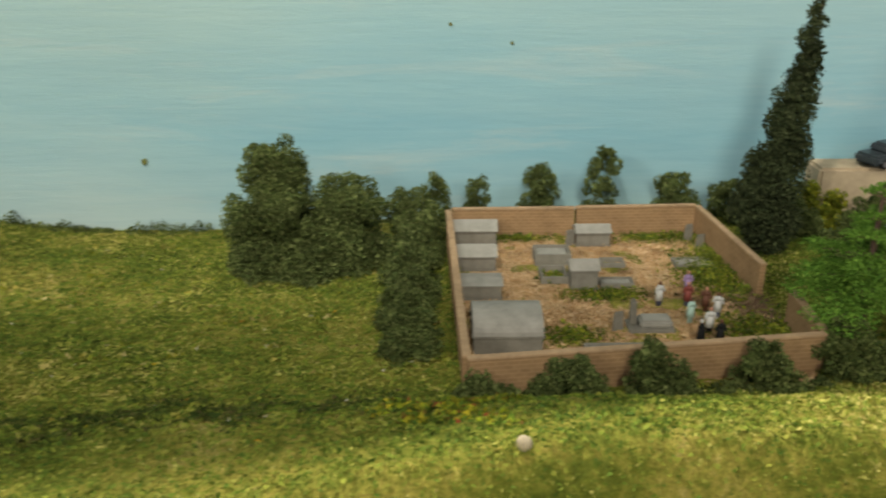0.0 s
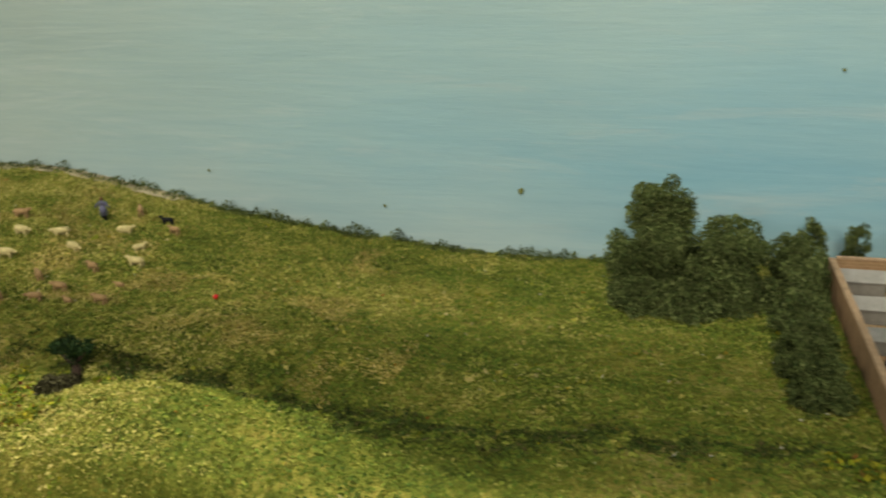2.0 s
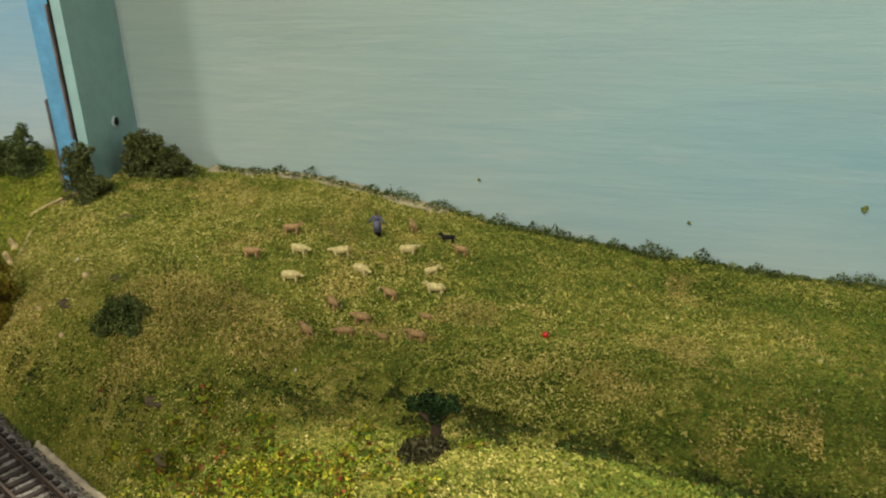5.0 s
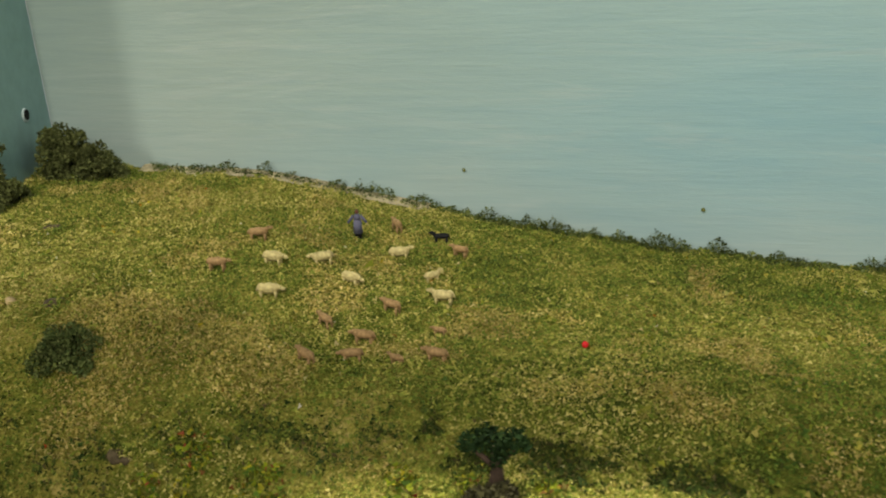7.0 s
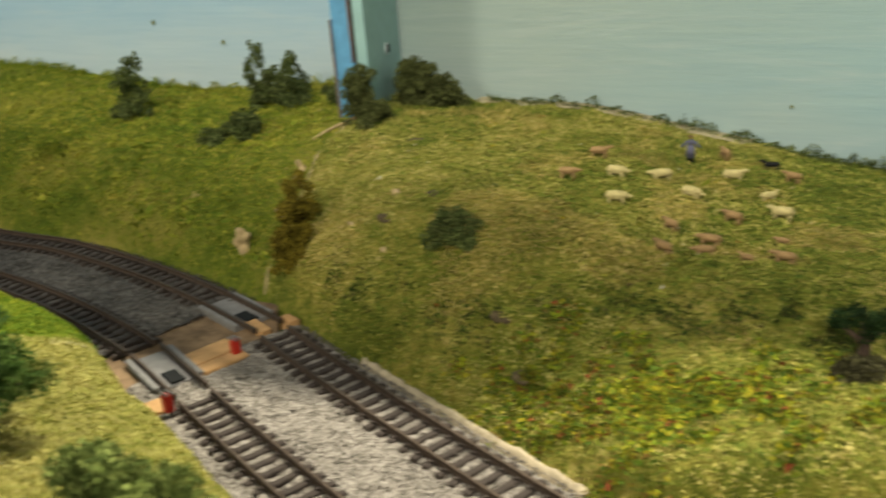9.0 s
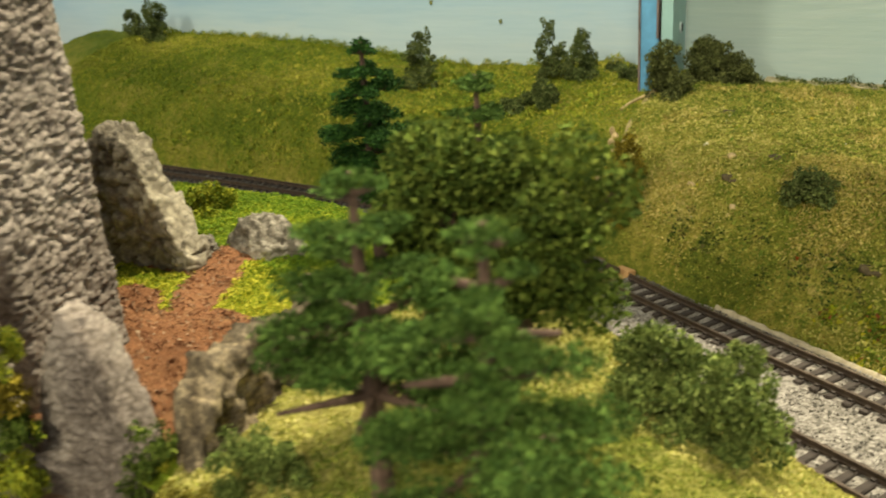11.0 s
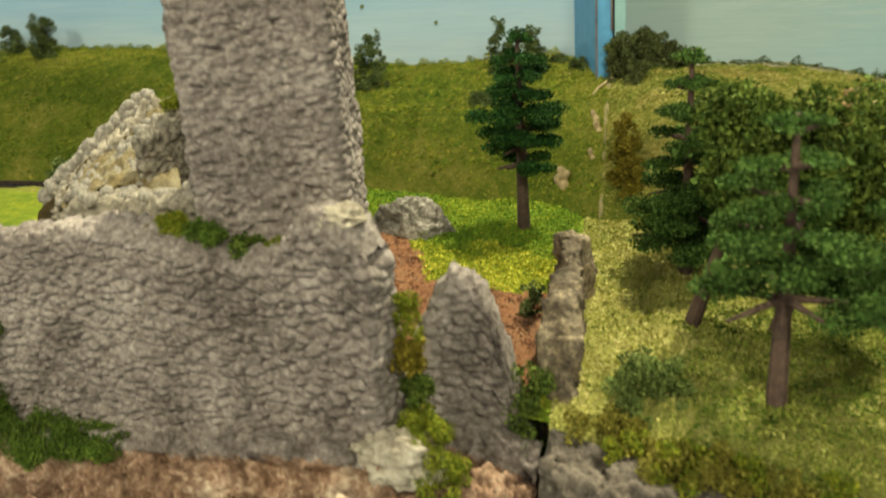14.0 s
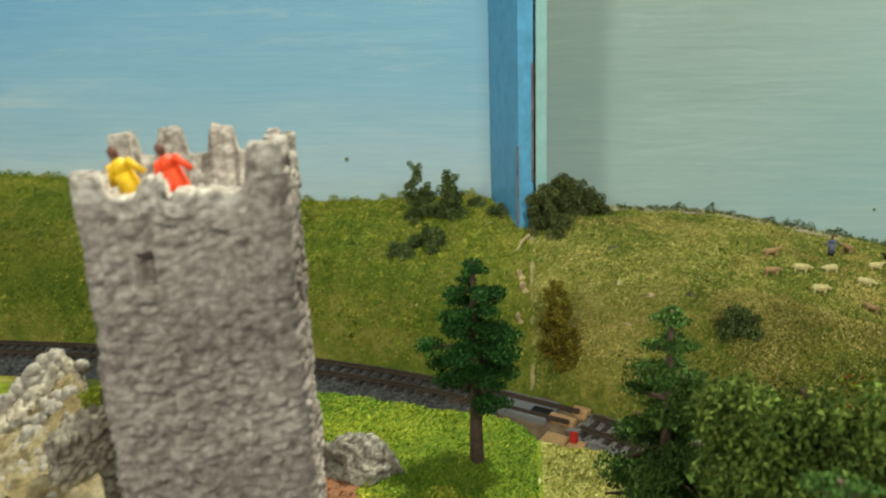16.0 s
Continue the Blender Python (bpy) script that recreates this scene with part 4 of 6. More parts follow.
def conifer(at, height, radius, bare, mat, label, tiers=7, seed=1, droop=0.15, bark=None, r0=0.0028, per=7, flat=0.38, sparse=1.0, bald=0.0, pad=1.0, waist=0.0):
    """Tiers of flat foliage pads on level limbs round a straight trunk."""
    rng = np.random.default_rng(seed)
    balls, limbs, pads = [], [], []
    for i in range(tiers):
        t = i / (tiers - 1)
        z = height * (bare + (0.97 - bare) * t)
        r = radius * (1 - 0.72 * max(0.0, (t - waist) / (1 - waist)) ** 1.3) * (1 - 0.8 * max(0.0, waist - t)) * rng.uniform(0.85, 1.1)
        m = max(3, int(per * (1 - 0.5 * t)))
        a0 = rng.random() * 6.28
        for j in range(m):
            a = a0 + 6.28 * j / m + rng.uniform(-0.3, 0.3)
            k = r * rng.uniform(0.62, 0.9)
            zz = z - droop * k + rng.uniform(-1, 1) * height * 0.018
            bare_limb = rng.random() < bald and t < 0.65
            pads.append([])
            if not bare_limb:
                pads[-1].append((k * math.cos(a), k * math.sin(a), zz, pad * r * rng.uniform(0.3, 0.46) + 0.0012))
            if not bare_limb and rng.random() < 0.75:
                pads[-1].append((0.5 * k * math.cos(a), 0.5 * k * math.sin(a), zz + 0.001, pad * r * 0.3 + 0.001))
            limbs.append(((0, 0, z - 0.002), (k * math.cos(a), k * math.sin(a), zz - 0.001)))
    balls.append((0, 0, height * 0.985, radius * 0.2))
    return tree(at, [(0, 0, 0), (0, 0, height * 0.5), (0, 0, height)], balls, mat, label, bark, limbs, r0, 0.00075, 5.2e5 * sparse, 0.75, flat, pads=pads)


# ---------------------------------------------------------------- graveyard
bush((0.588, 0.222), 0.036, 0.086, label="tall dark green foam tree at the meadow corner", count=30)
bush((0.579, 0.203), 0.024, 0.03)
bush((0.632, 0.215), 0.034, 0.064, count=22)
bush((0.612, 0.197), 0.022, 0.028)
for y, r, h in ((0.225, 0.024, 0.05), (0.20, 0.022, 0.040), (0.175, 0.022, 0.03), (0.150, 0.02, 0.026), (0.125, 0.02, 0.025), (0.1, 0.02, 0.025), (0.083, 0.018, 0.02)):
    bush((0.672, y), r, h, label="dark green foam hedge clump against the graveyard wall", group="hedge clumps")
for x, r, h in ((0.685, 0.015, 0.042), (0.713, 0.0125, 0.038), (0.756, 0.019, 0.046), (0.798, 0.0165, 0.058), (0.845, 0.02, 0.038), (0.880, 0.016, 0.034)):
    bush((x, 0.272), r, h, label="rounded dark green foam bush behind the graveyard", count=14)
for x, y, r, h in ((0.7034, 0.035, 0.013, 0.017), (0.7423, 0.034, 0.019, 0.024), (0.7787, 0.033, 0.016, 0.032), (0.787, 0.034, 0.012, 0.022), (0.8302, 0.044, 0.018, 0.028), (0.8706, 0.058, 0.017, 0.03), (0.872, 0.078, 0.012, 0.024)):
    bush((x, y), r, h, label="dark green ivy clump growing up the graveyard wall", group="wall ivy")
for i in range(13):
    x = 0.70 + 0.0145 * i
    bush((x, 0.031 + 0.11 * (x - 0.7) + 0.003 * math.sin(i * 2.3)), 0.010, 0.007 + 0.002 * math.sin(i * 1.7), label="low dark green weeds at the foot of the graveyard wall", count=7, group="weeds along the wall")

YARD = 0.026
k = Mat("graveyard_brick", 0.9, spec=0.1)
br = k.node("ShaderNodeTexBrick", Scale=1.0)
br.inputs["Brick Width"].default_value, br.inputs["Row Height"].default_value, br.inputs["Mortar Size"].default_value = 0.0052, 0.0021, 0.0003
br.inputs["Color1"].default_value, br.inputs["Color2"].default_value, br.inputs["Mortar"].default_value = (0.3, 0.19, 0.1, 1), (0.265, 0.165, 0.085, 1), (0.33, 0.215, 0.12, 1)
sp, cb = k.t.nodes.new("ShaderNodeSeparateXYZ"), k.t.nodes.new("ShaderNodeCombineXYZ")
ad = k.t.nodes.new("ShaderNodeMath")
k.link(k.obj, sp.inputs[0])
k.link(sp.outputs["X"], ad.inputs[0])
k.link(sp.outputs["Y"], ad.inputs[1])
k.link(ad.outputs[0], cb.inputs[0])
k.link(sp.outputs["Z"], cb.inputs[1])
k.link(cb.outputs[0], br.inputs["Vector"])
M_WALLBRICK = k.colour(k.mix(0.5, br.outputs["Color"], k.ramp(k.noise(90, 4), (0.3, (0.6, 0.58, 0.55)), (0.7, (1.15, 1.1, 1.05))), "MULTIPLY")).bump(br.outputs["Fac"], 0.0003, 0.5).m
M_COPING = painted("wall_coping", (0.36, 0.24, 0.14), 0.9, 150, 0.3)


def yard_wall(name, a, b, h, label):
    a, b = Vector((*a, 0)), Vector((*b, 0))
    d = b - a
    home = holder(name, (a.x, a.y, YARD - 0.004), label, "wall", "graveyard walls", "", math.degrees(math.atan2(d.y, d.x)))
    bm = bmesh.new()
    box(bm, (0, -0.0016, -0.012), (d.length, 0.0016, h + 0.004))
    part("brickwork", bm, M_WALLBRICK, home).matrix_parent_inverse = Matrix()
    bm = bmesh.new()
    box(bm, (-0.0004, -0.0020, h + 0.0042), (d.length + 0.0004, 0.0020, h + 0.0054), 0.0003)
    part("coping", bm, M_COPING, home).matrix_parent_inverse = Matrix()


yard_wall("graveyard_wall", (0.699, 0.0426), (0.862, 0.0628), 0.018, "brown brick graveyard front wall overgrown with ivy")
yard_wall("graveyard_wall", (0.6983, 0.046), (0.6935, 0.236), 0.017, "brown brick graveyard side wall beside the hedge")
yard_wall("graveyard_wall", (0.696, 0.2345), (0.7731, 0.2355), 0.0185, "brown brick graveyard back wall")
yard_wall("graveyard_wall", (0.7745, 0.2365), (0.8505, 0.2395), 0.0185, "brown brick graveyard back wall")
yard_wall("graveyard_wall", (0.852, 0.238), (0.8615, 0.1435), 0.018, "brown brick graveyard wall that ends at the gateway")
yard_wall("graveyard_wall", (0.8645, 0.110), (0.863, 0.0665), 0.018, "brown brick graveyard wall between gateway and corner")

bm = bmesh.new()
box(bm, (0.701, 0.05, YARD - 0.006), (0.860, 0.236, YARD + 0.0006))
thing("floor_graveyard", bm, M_GRAVEL, "tan straw-coloured gravel floor of the graveyard", "gravel", kind="structure")
rng = np.random.default_rng(77)
p = rng.uniform((0.7, 0.05), (0.858, 0.232), (24000, 2))
thing("gravel_chips", flecks_mesh("gravel_chips", np.c_[p, np.full(len(p), YARD + 0.0007)], 0.0008, leafy("straw_chips", (0.38, 0.22, 0.1), (0.56, 0.36, 0.19), (0.68, 0.49, 0.3), (0.45, 0.28, 0.14), scale=50), rng), label="tan straw-coloured chips on the graveyard floor", category="gravel", kind="stuff")
pts = []
for cx, cy, sx, sy, n in ((0.736, 0.229, 0.02, 0.005, 900), (0.826, 0.229, 0.024, 0.008, 1300), (0.842, 0.172, 0.016, 0.03, 4200), (0.777, 0.143, 0.02, 0.007, 1500), (0.752, 0.096, 0.016, 0.009, 1100), (0.845, 0.098, 0.018, 0.02, 2600), (0.752, 0.168, 0.006, 0.008, 450), (0.80, 0.076, 0.04, 0.005, 900), (0.85, 0.2, 0.006, 0.03, 1200)):
    pts.append(np.c_[rng.normal(cx, sx * 0.6, n), rng.normal(cy, sy * 0.6, n), YARD + 0.0006 + 0.003 * rng.random(n) ** 2])
thing("graveyard_weeds", flecks_mesh("graveyard_weeds", np.vstack(pts), 0.0008, leafy("yellow_green_weeds", (0.05, 0.08, 0.015), (0.12, 0.16, 0.02), (0.3, 0.3, 0.03), scale=60), rng), label="yellow-green weed tufts growing among the graves", category="weeds", kind="stuff")


def gabled(at, w, d, h, roof, label, turn=0.0):
    """A small stone tomb house: plinth, body and a low gabled roof."""
    home = holder("tomb", (at[0], at[1], YARD + 0.0005), label, "tomb", "tombs in the graveyard", "", turn)
    bm = bmesh.new()
    box(bm, (-w / 2 - 0.0006, -d / 2 - 0.0006, 0), (w / 2 + 0.0006, d / 2 + 0.0006, 0.0012), 0.0003)
    part("plinth", bm, M_TOMB, home).matrix_parent_inverse = Matrix()
    bm = bmesh.new()
    box(bm, (-w / 2, -d / 2, 0.0012), (w / 2, d / 2, h), 0.0003)
    part("body", bm, M_TOMB, home).matrix_parent_inverse = Matrix()
    bm = bmesh.new()
    e, t = 0.0010, 0.0007
    prof = [(-d / 2 - e, h), (-d / 2 - e, h + t), (0, h + roof + t), (d / 2 + e, h + t), (d / 2 + e, h)]
    ends = [[bm.verts.new((x, y, z)) for y, z in prof] for x in (-w / 2 - e, w / 2 + e)]
    for i in range(5):
        bm.faces.new((ends[0][i], ends[0][(i + 1) % 5], ends[1][(i + 1) % 5], ends[1][i]))
    bm.faces.new(ends[0])
    bm.faces.new(ends[1][::-1])
    bmesh.ops.recalc_face_normals(bm, faces=bm.faces)
    part("roof", bm, M_ROOF, home, "lighter grey stone roof").matrix_parent_inverse = Matrix()


M_ROOF = painted("tomb_roof_grey", (0.27, 0.255, 0.225), 0.85, 140, 0.22)
gabled((0.7092, 0.2265), 0.0275, 0.0165, 0.0095, 0.0046, "grey stone tomb house with a low pitched roof")
gabled((0.7078, 0.187), 0.0245, 0.0165, 0.0088, 0.0045, "grey stone tomb house with a low pitched roof")
gabled((0.7098, 0.1475), 0.0215, 0.0155, 0.0082, 0.0012, "low grey stone tomb with a nearly flat lid")
gabled((0.7826, 0.222), 0.0205, 0.012, 0.0088, 0.0035, "grey stone tomb house with a pitched roof near the back wall")
gabled((0.7672, 0.158), 0.015, 0.0125, 0.0115, 0.0042, "tall narrow grey stone tomb house in the middle")
# barrel-roofed vault
vault = holder("burial_vault", (0.7195, 0.0945, YARD + 0.0005), "large grey burial vault with a barrel roof", "tomb", "tombs in the graveyard")
bm = bmesh.new()
box(bm, (-0.0165, -0.0155, 0), (0.0165, 0.0155, 0.0085), 0.0004)
part("body", bm, M_TOMB, vault).matrix_parent_inverse = Matrix()
bm = bmesh.new()
box(bm, (-0.0172, -0.0163, 0.0085), (0.0172, 0.0163, 0.0097), 0.0003)
part("cornice", bm, M_TOMB, vault).matrix_parent_inverse = Matrix()
bm = bmesh.new()
prof = [(0.0158 * math.cos(a), 0.0097 + 0.0088 * math.sin(a)) for a in (math.pi * i / 14 for i in range(15))]
ends = [[bm.verts.new((x, y, z)) for y, z in prof] for x in (-0.0168, 0.0168)]
for i in range(14):
    bm.faces.new((ends[0][i], ends[1][i], ends[1][i + 1], ends[0][i + 1]))
bm.faces.new(ends[0][::-1])
bm.faces.new(ends[1])
bmesh.ops.recalc_face_normals(bm, faces=bm.faces)
part("barrel_roof", bm, M_ROOF, vault, "rounded lighter grey roof").matrix_parent_inverse = Matrix()


def grave(at, w, d, label, turn=0.0, slab=True, h=0.0032):
    home = holder("grave", (at[0], at[1], YARD + 0.0005), label, "grave", "graves in the graveyard", "", turn)
    for lo, hi in (((-w / 2, -d / 2, 0), (w / 2, -d / 2 + 0.0016, h)), ((-w / 2, d / 2 - 0.0016, 0), (w / 2, d / 2, h)), ((-w / 2, -d / 2 + 0.0017, 0), (-w / 2 + 0.0016, d / 2 - 0.0017, h)), ((w / 2 - 0.0016, -d / 2 + 0.0017, 0), (w / 2, d / 2 - 0.0017, h))):
        bm = bmesh.new()
        box(bm, lo, hi, 0.0003)
        part("kerb", bm, M_TOMB, home).matrix_parent_inverse = Matrix()
    if slab:
        bm = bmesh.new()
        box(bm, (-w / 2 + 0.002, -d / 2 + 0.002, 0), (w / 2 - 0.002, d / 2 - 0.002, h * 0.8), 0.0003)
        part("slab", bm, M_ROOF, home).matrix_parent_inverse = Matrix()


grave((0.7542, 0.1935), 0.0215, 0.0165, "grey kerbed grave with a raised slab", h=0.0075)
grave((0.752, 0.1685), 0.0155, 0.018, "grey kerbed grave planted with green weeds", slab=False, h=0.0045)
grave((0.7890, 0.1865), 0.014, 0.010, "low grey kerbed grave filled with brown earth", slab=False)
grave((0.7860, 0.1580), 0.019, 0.010, "low grey kerbed grave with a slab")
grave((0.771, 0.079), 0.03, 0.010, "low grey kerbed grave along the front wall", h=0.0035)
grave((0.836, 0.186), 0.022, 0.013, "low grey kerbed grave near the side wall", h=0.0025)
grave((0.802, 0.076), 0.022, 0.009, "low grey kerbed grave filled with earth along the front wall", slab=False, h=0.003)
pts = np.c_[rng.normal(0.853, 0.005, 1500), rng.normal(0.129, 0.007, 1500), YARD + 0.0008 + 0.0008 * rng.random(1500)]
thing("gateway_soil", flecks_mesh("gateway_soil", pts, 0.0008, leafy("gateway_soil", (0.12, 0.075, 0.045), (0.2, 0.13, 0.08), (0.28, 0.19, 0.12), scale=50), rng), label="bare brown earth in the graveyard gateway", category="earth", kind="stuff")
# headstone and ledger
stone = holder("headstone_grave", (0.7930, 0.1055, YARD + 0.0005), "grey grave with a tall rounded headstone and sloping ledger", "grave", "graves in the graveyard")
bm = bmesh.new()
box(bm, (-0.0115, -0.0065, 0), (0.0115, 0.0065, 0.0022), 0.0004)
part("base", bm, M_TOMB, stone).matrix_parent_inverse = Matrix()
bm = bmesh.new()
box(bm, (-0.006, -0.0052, 0.0022), (0.0105, 0.0052, 0.0062), 0.0012)
part("ledger", bm, M_ROOF, stone).matrix_parent_inverse = Matrix()
bm = bmesh.new()
box(bm, (-0.0105, -0.0042, 0.0022), (-0.0075, 0.0042, 0.0165), 0.0014, 0.8)
part("headstone", bm, M_TOMB, stone).matrix_parent_inverse = Matrix()
for x, y, h in ((0.7764, 0.1032, 0.0105), (0.7685, 0.218, 0.0105), (0.8439, 0.2252, 0.011), (0.848, 0.213, 0.009)):
    bm = bmesh.new()
    box(bm, (-0.003, -0.0008, 0), (0.003, 0.0008, h), 0.0004, 0.85)
    ob = thing("headstone", bm, M_TOMB, "small upright grey headstone", "headstone", "headstones")
    ob.matrix_basis = pose(x, y, YARD + 0.0005, 0, 0, 20)


# ---------------------------------------------------------------- small painted figures


def figurine(at, h, mats, label, group, turn=0.0, arms=0.2, seat=False, z=None):
    """A plain painted mannequin: lower body, coat, arms and head in one mesh."""
    bm = bmesh.new()
    low = 0.12 if seat else 0.46
    tags = []

    def done(i):
        bm.faces.ensure_lookup_table()
        for f in bm.faces[len(tags):]:
            f.material_index = i
            tags.append(i)
    for d in (-0.055, 0.055):
        tube(bm, (d * h, 0, 0), (d * 0.9 * h, 0, low * h), 0.05 * h, 0.07 * h, 7)
    done(1)
    tube(bm, (0, 0, low * 0.55 * h), (0, 0, (low + 0.22) * h), 0.15 * h, 0.12 * h, 9)
    tube(bm, (0, 0, (low + 0.22) * h), (0, 0, (low + 0.38) * h), 0.12 * h, 0.07 * h, 9)
    for d in (-1, 1):
        tube(bm, (d * 0.11 * h, 0, (low + 0.34) * h), (d * (0.15 + arms) * h, -0.05 * h, (low + 0.12) * h), 0.045 * h, 0.035 * h, 6)
    done(0)
    blob(bm, (0, 0, (low + 0.46) * h), (0.062 * h, 0.066 * h, 0.08 * h), 2)
    done(2)
    me = bpy.data.meshes.new("figurine")
    bm.to_mesh(me)
    bm.free()
    for m in mats:
        me.materials.append(m)
    me.shade_smooth()
    ob = tagged(new("figurine", me), label, "figurine", group)
    ob.matrix_basis = pose(at[0], at[1], (land1(*at) if z is None else z) - 0.0003, 0, 0, turn)
    return ob


M_SKIN = painted("figure_flesh_paint", (0.42, 0.2, 0.13), 0.6, 100, 0.1)
M_HAT = painted("brown_figure_paint", (0.12, 0.05, 0.03), 0.6, 100, 0.1)
M_PURPLE = painted("lilac_figure_paint", (0.3, 0.2, 0.36), 0.6, 100, 0.1)
M_TEALFIG = painted("pale_teal_figure_paint", (0.36, 0.5, 0.44), 0.6, 100, 0.1)
M_JEANS = painted("denim_figure_paint", (0.08, 0.12, 0.25), 0.6, 100, 0.1)
z0 = YARD + 0.001
MOURN = "small painted figures in the graveyard"
for x, y, mats, label, turn, arms in (
        (0.8034, 0.1309, (M_WHITE, M_COAT, M_HAT), "small painted figurine in white and grey", 20, 0.05),
        (0.8221, 0.1448, (M_PURPLE, M_PURPLE, M_SKIN), "small painted figurine in a lilac dress", 0, 0.03),
        (0.8182, 0.1300, (painted("dull_red_figure_paint", (0.2, 0.05, 0.04), 0.6, 100, 0.1), M_COAT, M_SKIN), "small painted figurine in a dull red jacket", 0, 0.05),
        (0.8146, 0.1107, (M_TEALFIG, M_TEALFIG, M_HAT), "small painted figurine in a pale teal dress", 30, 0.04),
        (0.8131, 0.0865, (M_BLACK, M_BLACK, M_WHITE), "small painted figurine in a black gown", 90, 0.1),
        (0.8212, 0.0994, (M_WHITE, M_BLACK, M_SKIN), "small painted figurine in white", 0, 0.06),
        (0.8224, 0.0863, (M_BLACK, M_BLACK, M_HAT), "small painted figurine in black", 0, 0.03),
        (0.8303, 0.1170, (M_WHITE, M_COAT, M_HAT), "small painted figurine in a white shirt", -30, 0.04),
        (0.8260, 0.1237, (M_HAT, M_HAT, M_SKIN), "small painted figurine in brown", -30, 0.04)):
    figurine((x, y), 0.0142, mats, label, MOURN, turn, arms, z=z0)

figurine((0.1863, 0.2183), 0.0190, (M_COAT, M_BLACK, M_HAT), "small painted shepherd figurine in a long blue-grey coat", "shepherd and flock", 8, 0.14)


def grazer(at, size, mat, label, turn, head=0.1, fat=1.0, group="shepherd and flock"):
    """A plain cast four-legged figurine in one mesh."""
    bm = bmesh.new()
    s = size
    leg = 0.24 if fat > 0.95 else 0.3
    mid = leg + 0.17
    blob(bm, (0, 0, mid * s), (0.45 * s, 0.21 * fat * s, 0.22 * fat * s), 3, 0.035 * s, 420)
    blob(bm, (-0.26 * s, 0, (mid + 0.02) * s), (0.2 * s, 0.19 * fat * s, 0.2 * fat * s), 2)
    blob(bm, (0.27 * s, 0, mid * s), (0.19 * s, 0.18 * fat * s, 0.21 * fat * s), 2)
    tube(bm, (0.34 * s, 0, (mid + 0.06) * s), (0.5 * s, 0, (mid + 0.04 + head) * s), 0.13 * fat * s, 0.09 * s, 9)
    blob(bm, (0.57 * s, 0, (mid + 0.03 + head) * s), (0.14 * s, 0.08 * s, 0.085 * s), 2)
    for d in (-1, 1):
        tube(bm, (0.51 * s, d * 0.06 * s, (mid + 0.09 + head) * s), (0.47 * s, d * 0.15 * s, (mid + 0.09 + head) * s), 0.032 * s, 0.014 * s, 5)
        for x in (-0.3, 0.29):
            tube(bm, (x * s, d * 0.11 * s, 0), (x * s, d * 0.11 * s, (leg + 0.08) * s), 0.04 * s, 0.065 * s, 7)
    tube(bm, (-0.42 * s, 0, (mid + 0.08) * s), (-0.49 * s, 0, (mid - 0.12) * s), 0.04 * s, 0.025 * s, 6)
    ob = thing("grazing_figurine", bm, mat, label, "figurine", group, smooth=True)
    ob.matrix_basis = pose(at[0], at[1], land1(*at) - 0.0004, 0, 0, turn)


CREAM, TAN = "cream-painted cast grazing figurine on the meadow", "tan-pink cast grazing figurine on the meadow"
for x, y, turn, head, sz in ((0.1551, 0.1681, -5, -0.04, 0.0126), (0.1785, 0.1792, 205, 0.05, 0.0126), (0.2149, 0.2006, 12, 0.14, 0.0122), (0.2375, 0.182, 35, 0.2, 0.0092), (0.1991, 0.163, -18, -0.1, 0.0122), (0.1635, 0.1397, 8, -0.06, 0.0126), (0.2479, 0.1617, 178, 0.14, 0.0126)):
    grazer((x, y), sz, M_SHEEP, CREAM, turn, head)
for x, y, turn, sz, head in ((0.1373, 0.1913, 15, 0.0122, 0.12), (0.132, 0.1499, 5, 0.0115, 0.02), (0.2034, 0.2392, 125, 0.0118, 0.06), (0.2464, 0.2145, 160, 0.0108, 0.08), (0.1967, 0.1281, 140, 0.0112, 0.05), (0.2254, 0.1457, 155, 0.0116, 0.06), (0.2189, 0.119, 172, 0.0122, 0.0), (0.2517, 0.1349, 175, 0.0072, 0.08), (0.2041, 0.0827, 145, 0.0116, 0.06), (0.2215, 0.0929, 190, 0.0105, -0.02), (0.2402, 0.0986, 160, 0.0078, 0.12), (0.2565, 0.1078, 170, 0.0116, 0.05)):
    grazer((x, y), sz, M_PIG, TAN, turn, head, 0.88)
grazer((0.2323, 0.2293), 0.0102, M_BLACK, "small black cast herd-dog figurine on the meadow", 185, 0.16, 0.7)
bm = bmesh.new()
blob(bm, (0, 0, 0), 0.0017, 3)
thing("red_bead", bm, painted("glossy_red", (0.55, 0.02, 0.02), 0.25, 50, 0.05), "glossy red bead lying in the meadow", "bead", smooth=True).matrix_basis = pose(0.321, 0.134, land1(0.321, 0.134) + 0.0016)
for x, y, r in ((0.714, -0.047, 0.0027), (0.757, -0.060, 0.0026), (0.733, -0.066, 0.002)):
    bm = bmesh.new()
    blob(bm, (0, 0, 0), (r, r * 0.9, r * 1.1), 3, 0.0006, 200)
    thing("pebble", bm, painted("cream_pebble", (0.37, 0.31, 0.22), 0.75, 500, 0.4), "smooth cream-white pebble on the near grass", "pebble", "cream pebbles", smooth=True).matrix_basis = pose(x, y, land1(x, y) + r * 0.7)

# ---------------------------------------------------------------- plants on hill and meadow
bush((-0.022, 0.258), 0.025, 0.038, M_BUSH_GREY, "dense olive-grey foam bush at the corner of the sky board", 16)
bush((-0.002, 0.262), 0.019, 0.028, M_BUSH_GREY, "dense olive-grey foam bush at the corner of the sky board", 10)
bush((-0.036, 0.2025), 0.020, 0.044, M_BUSH_GREY, "olive-grey foam bush in front of the end panel", 13)
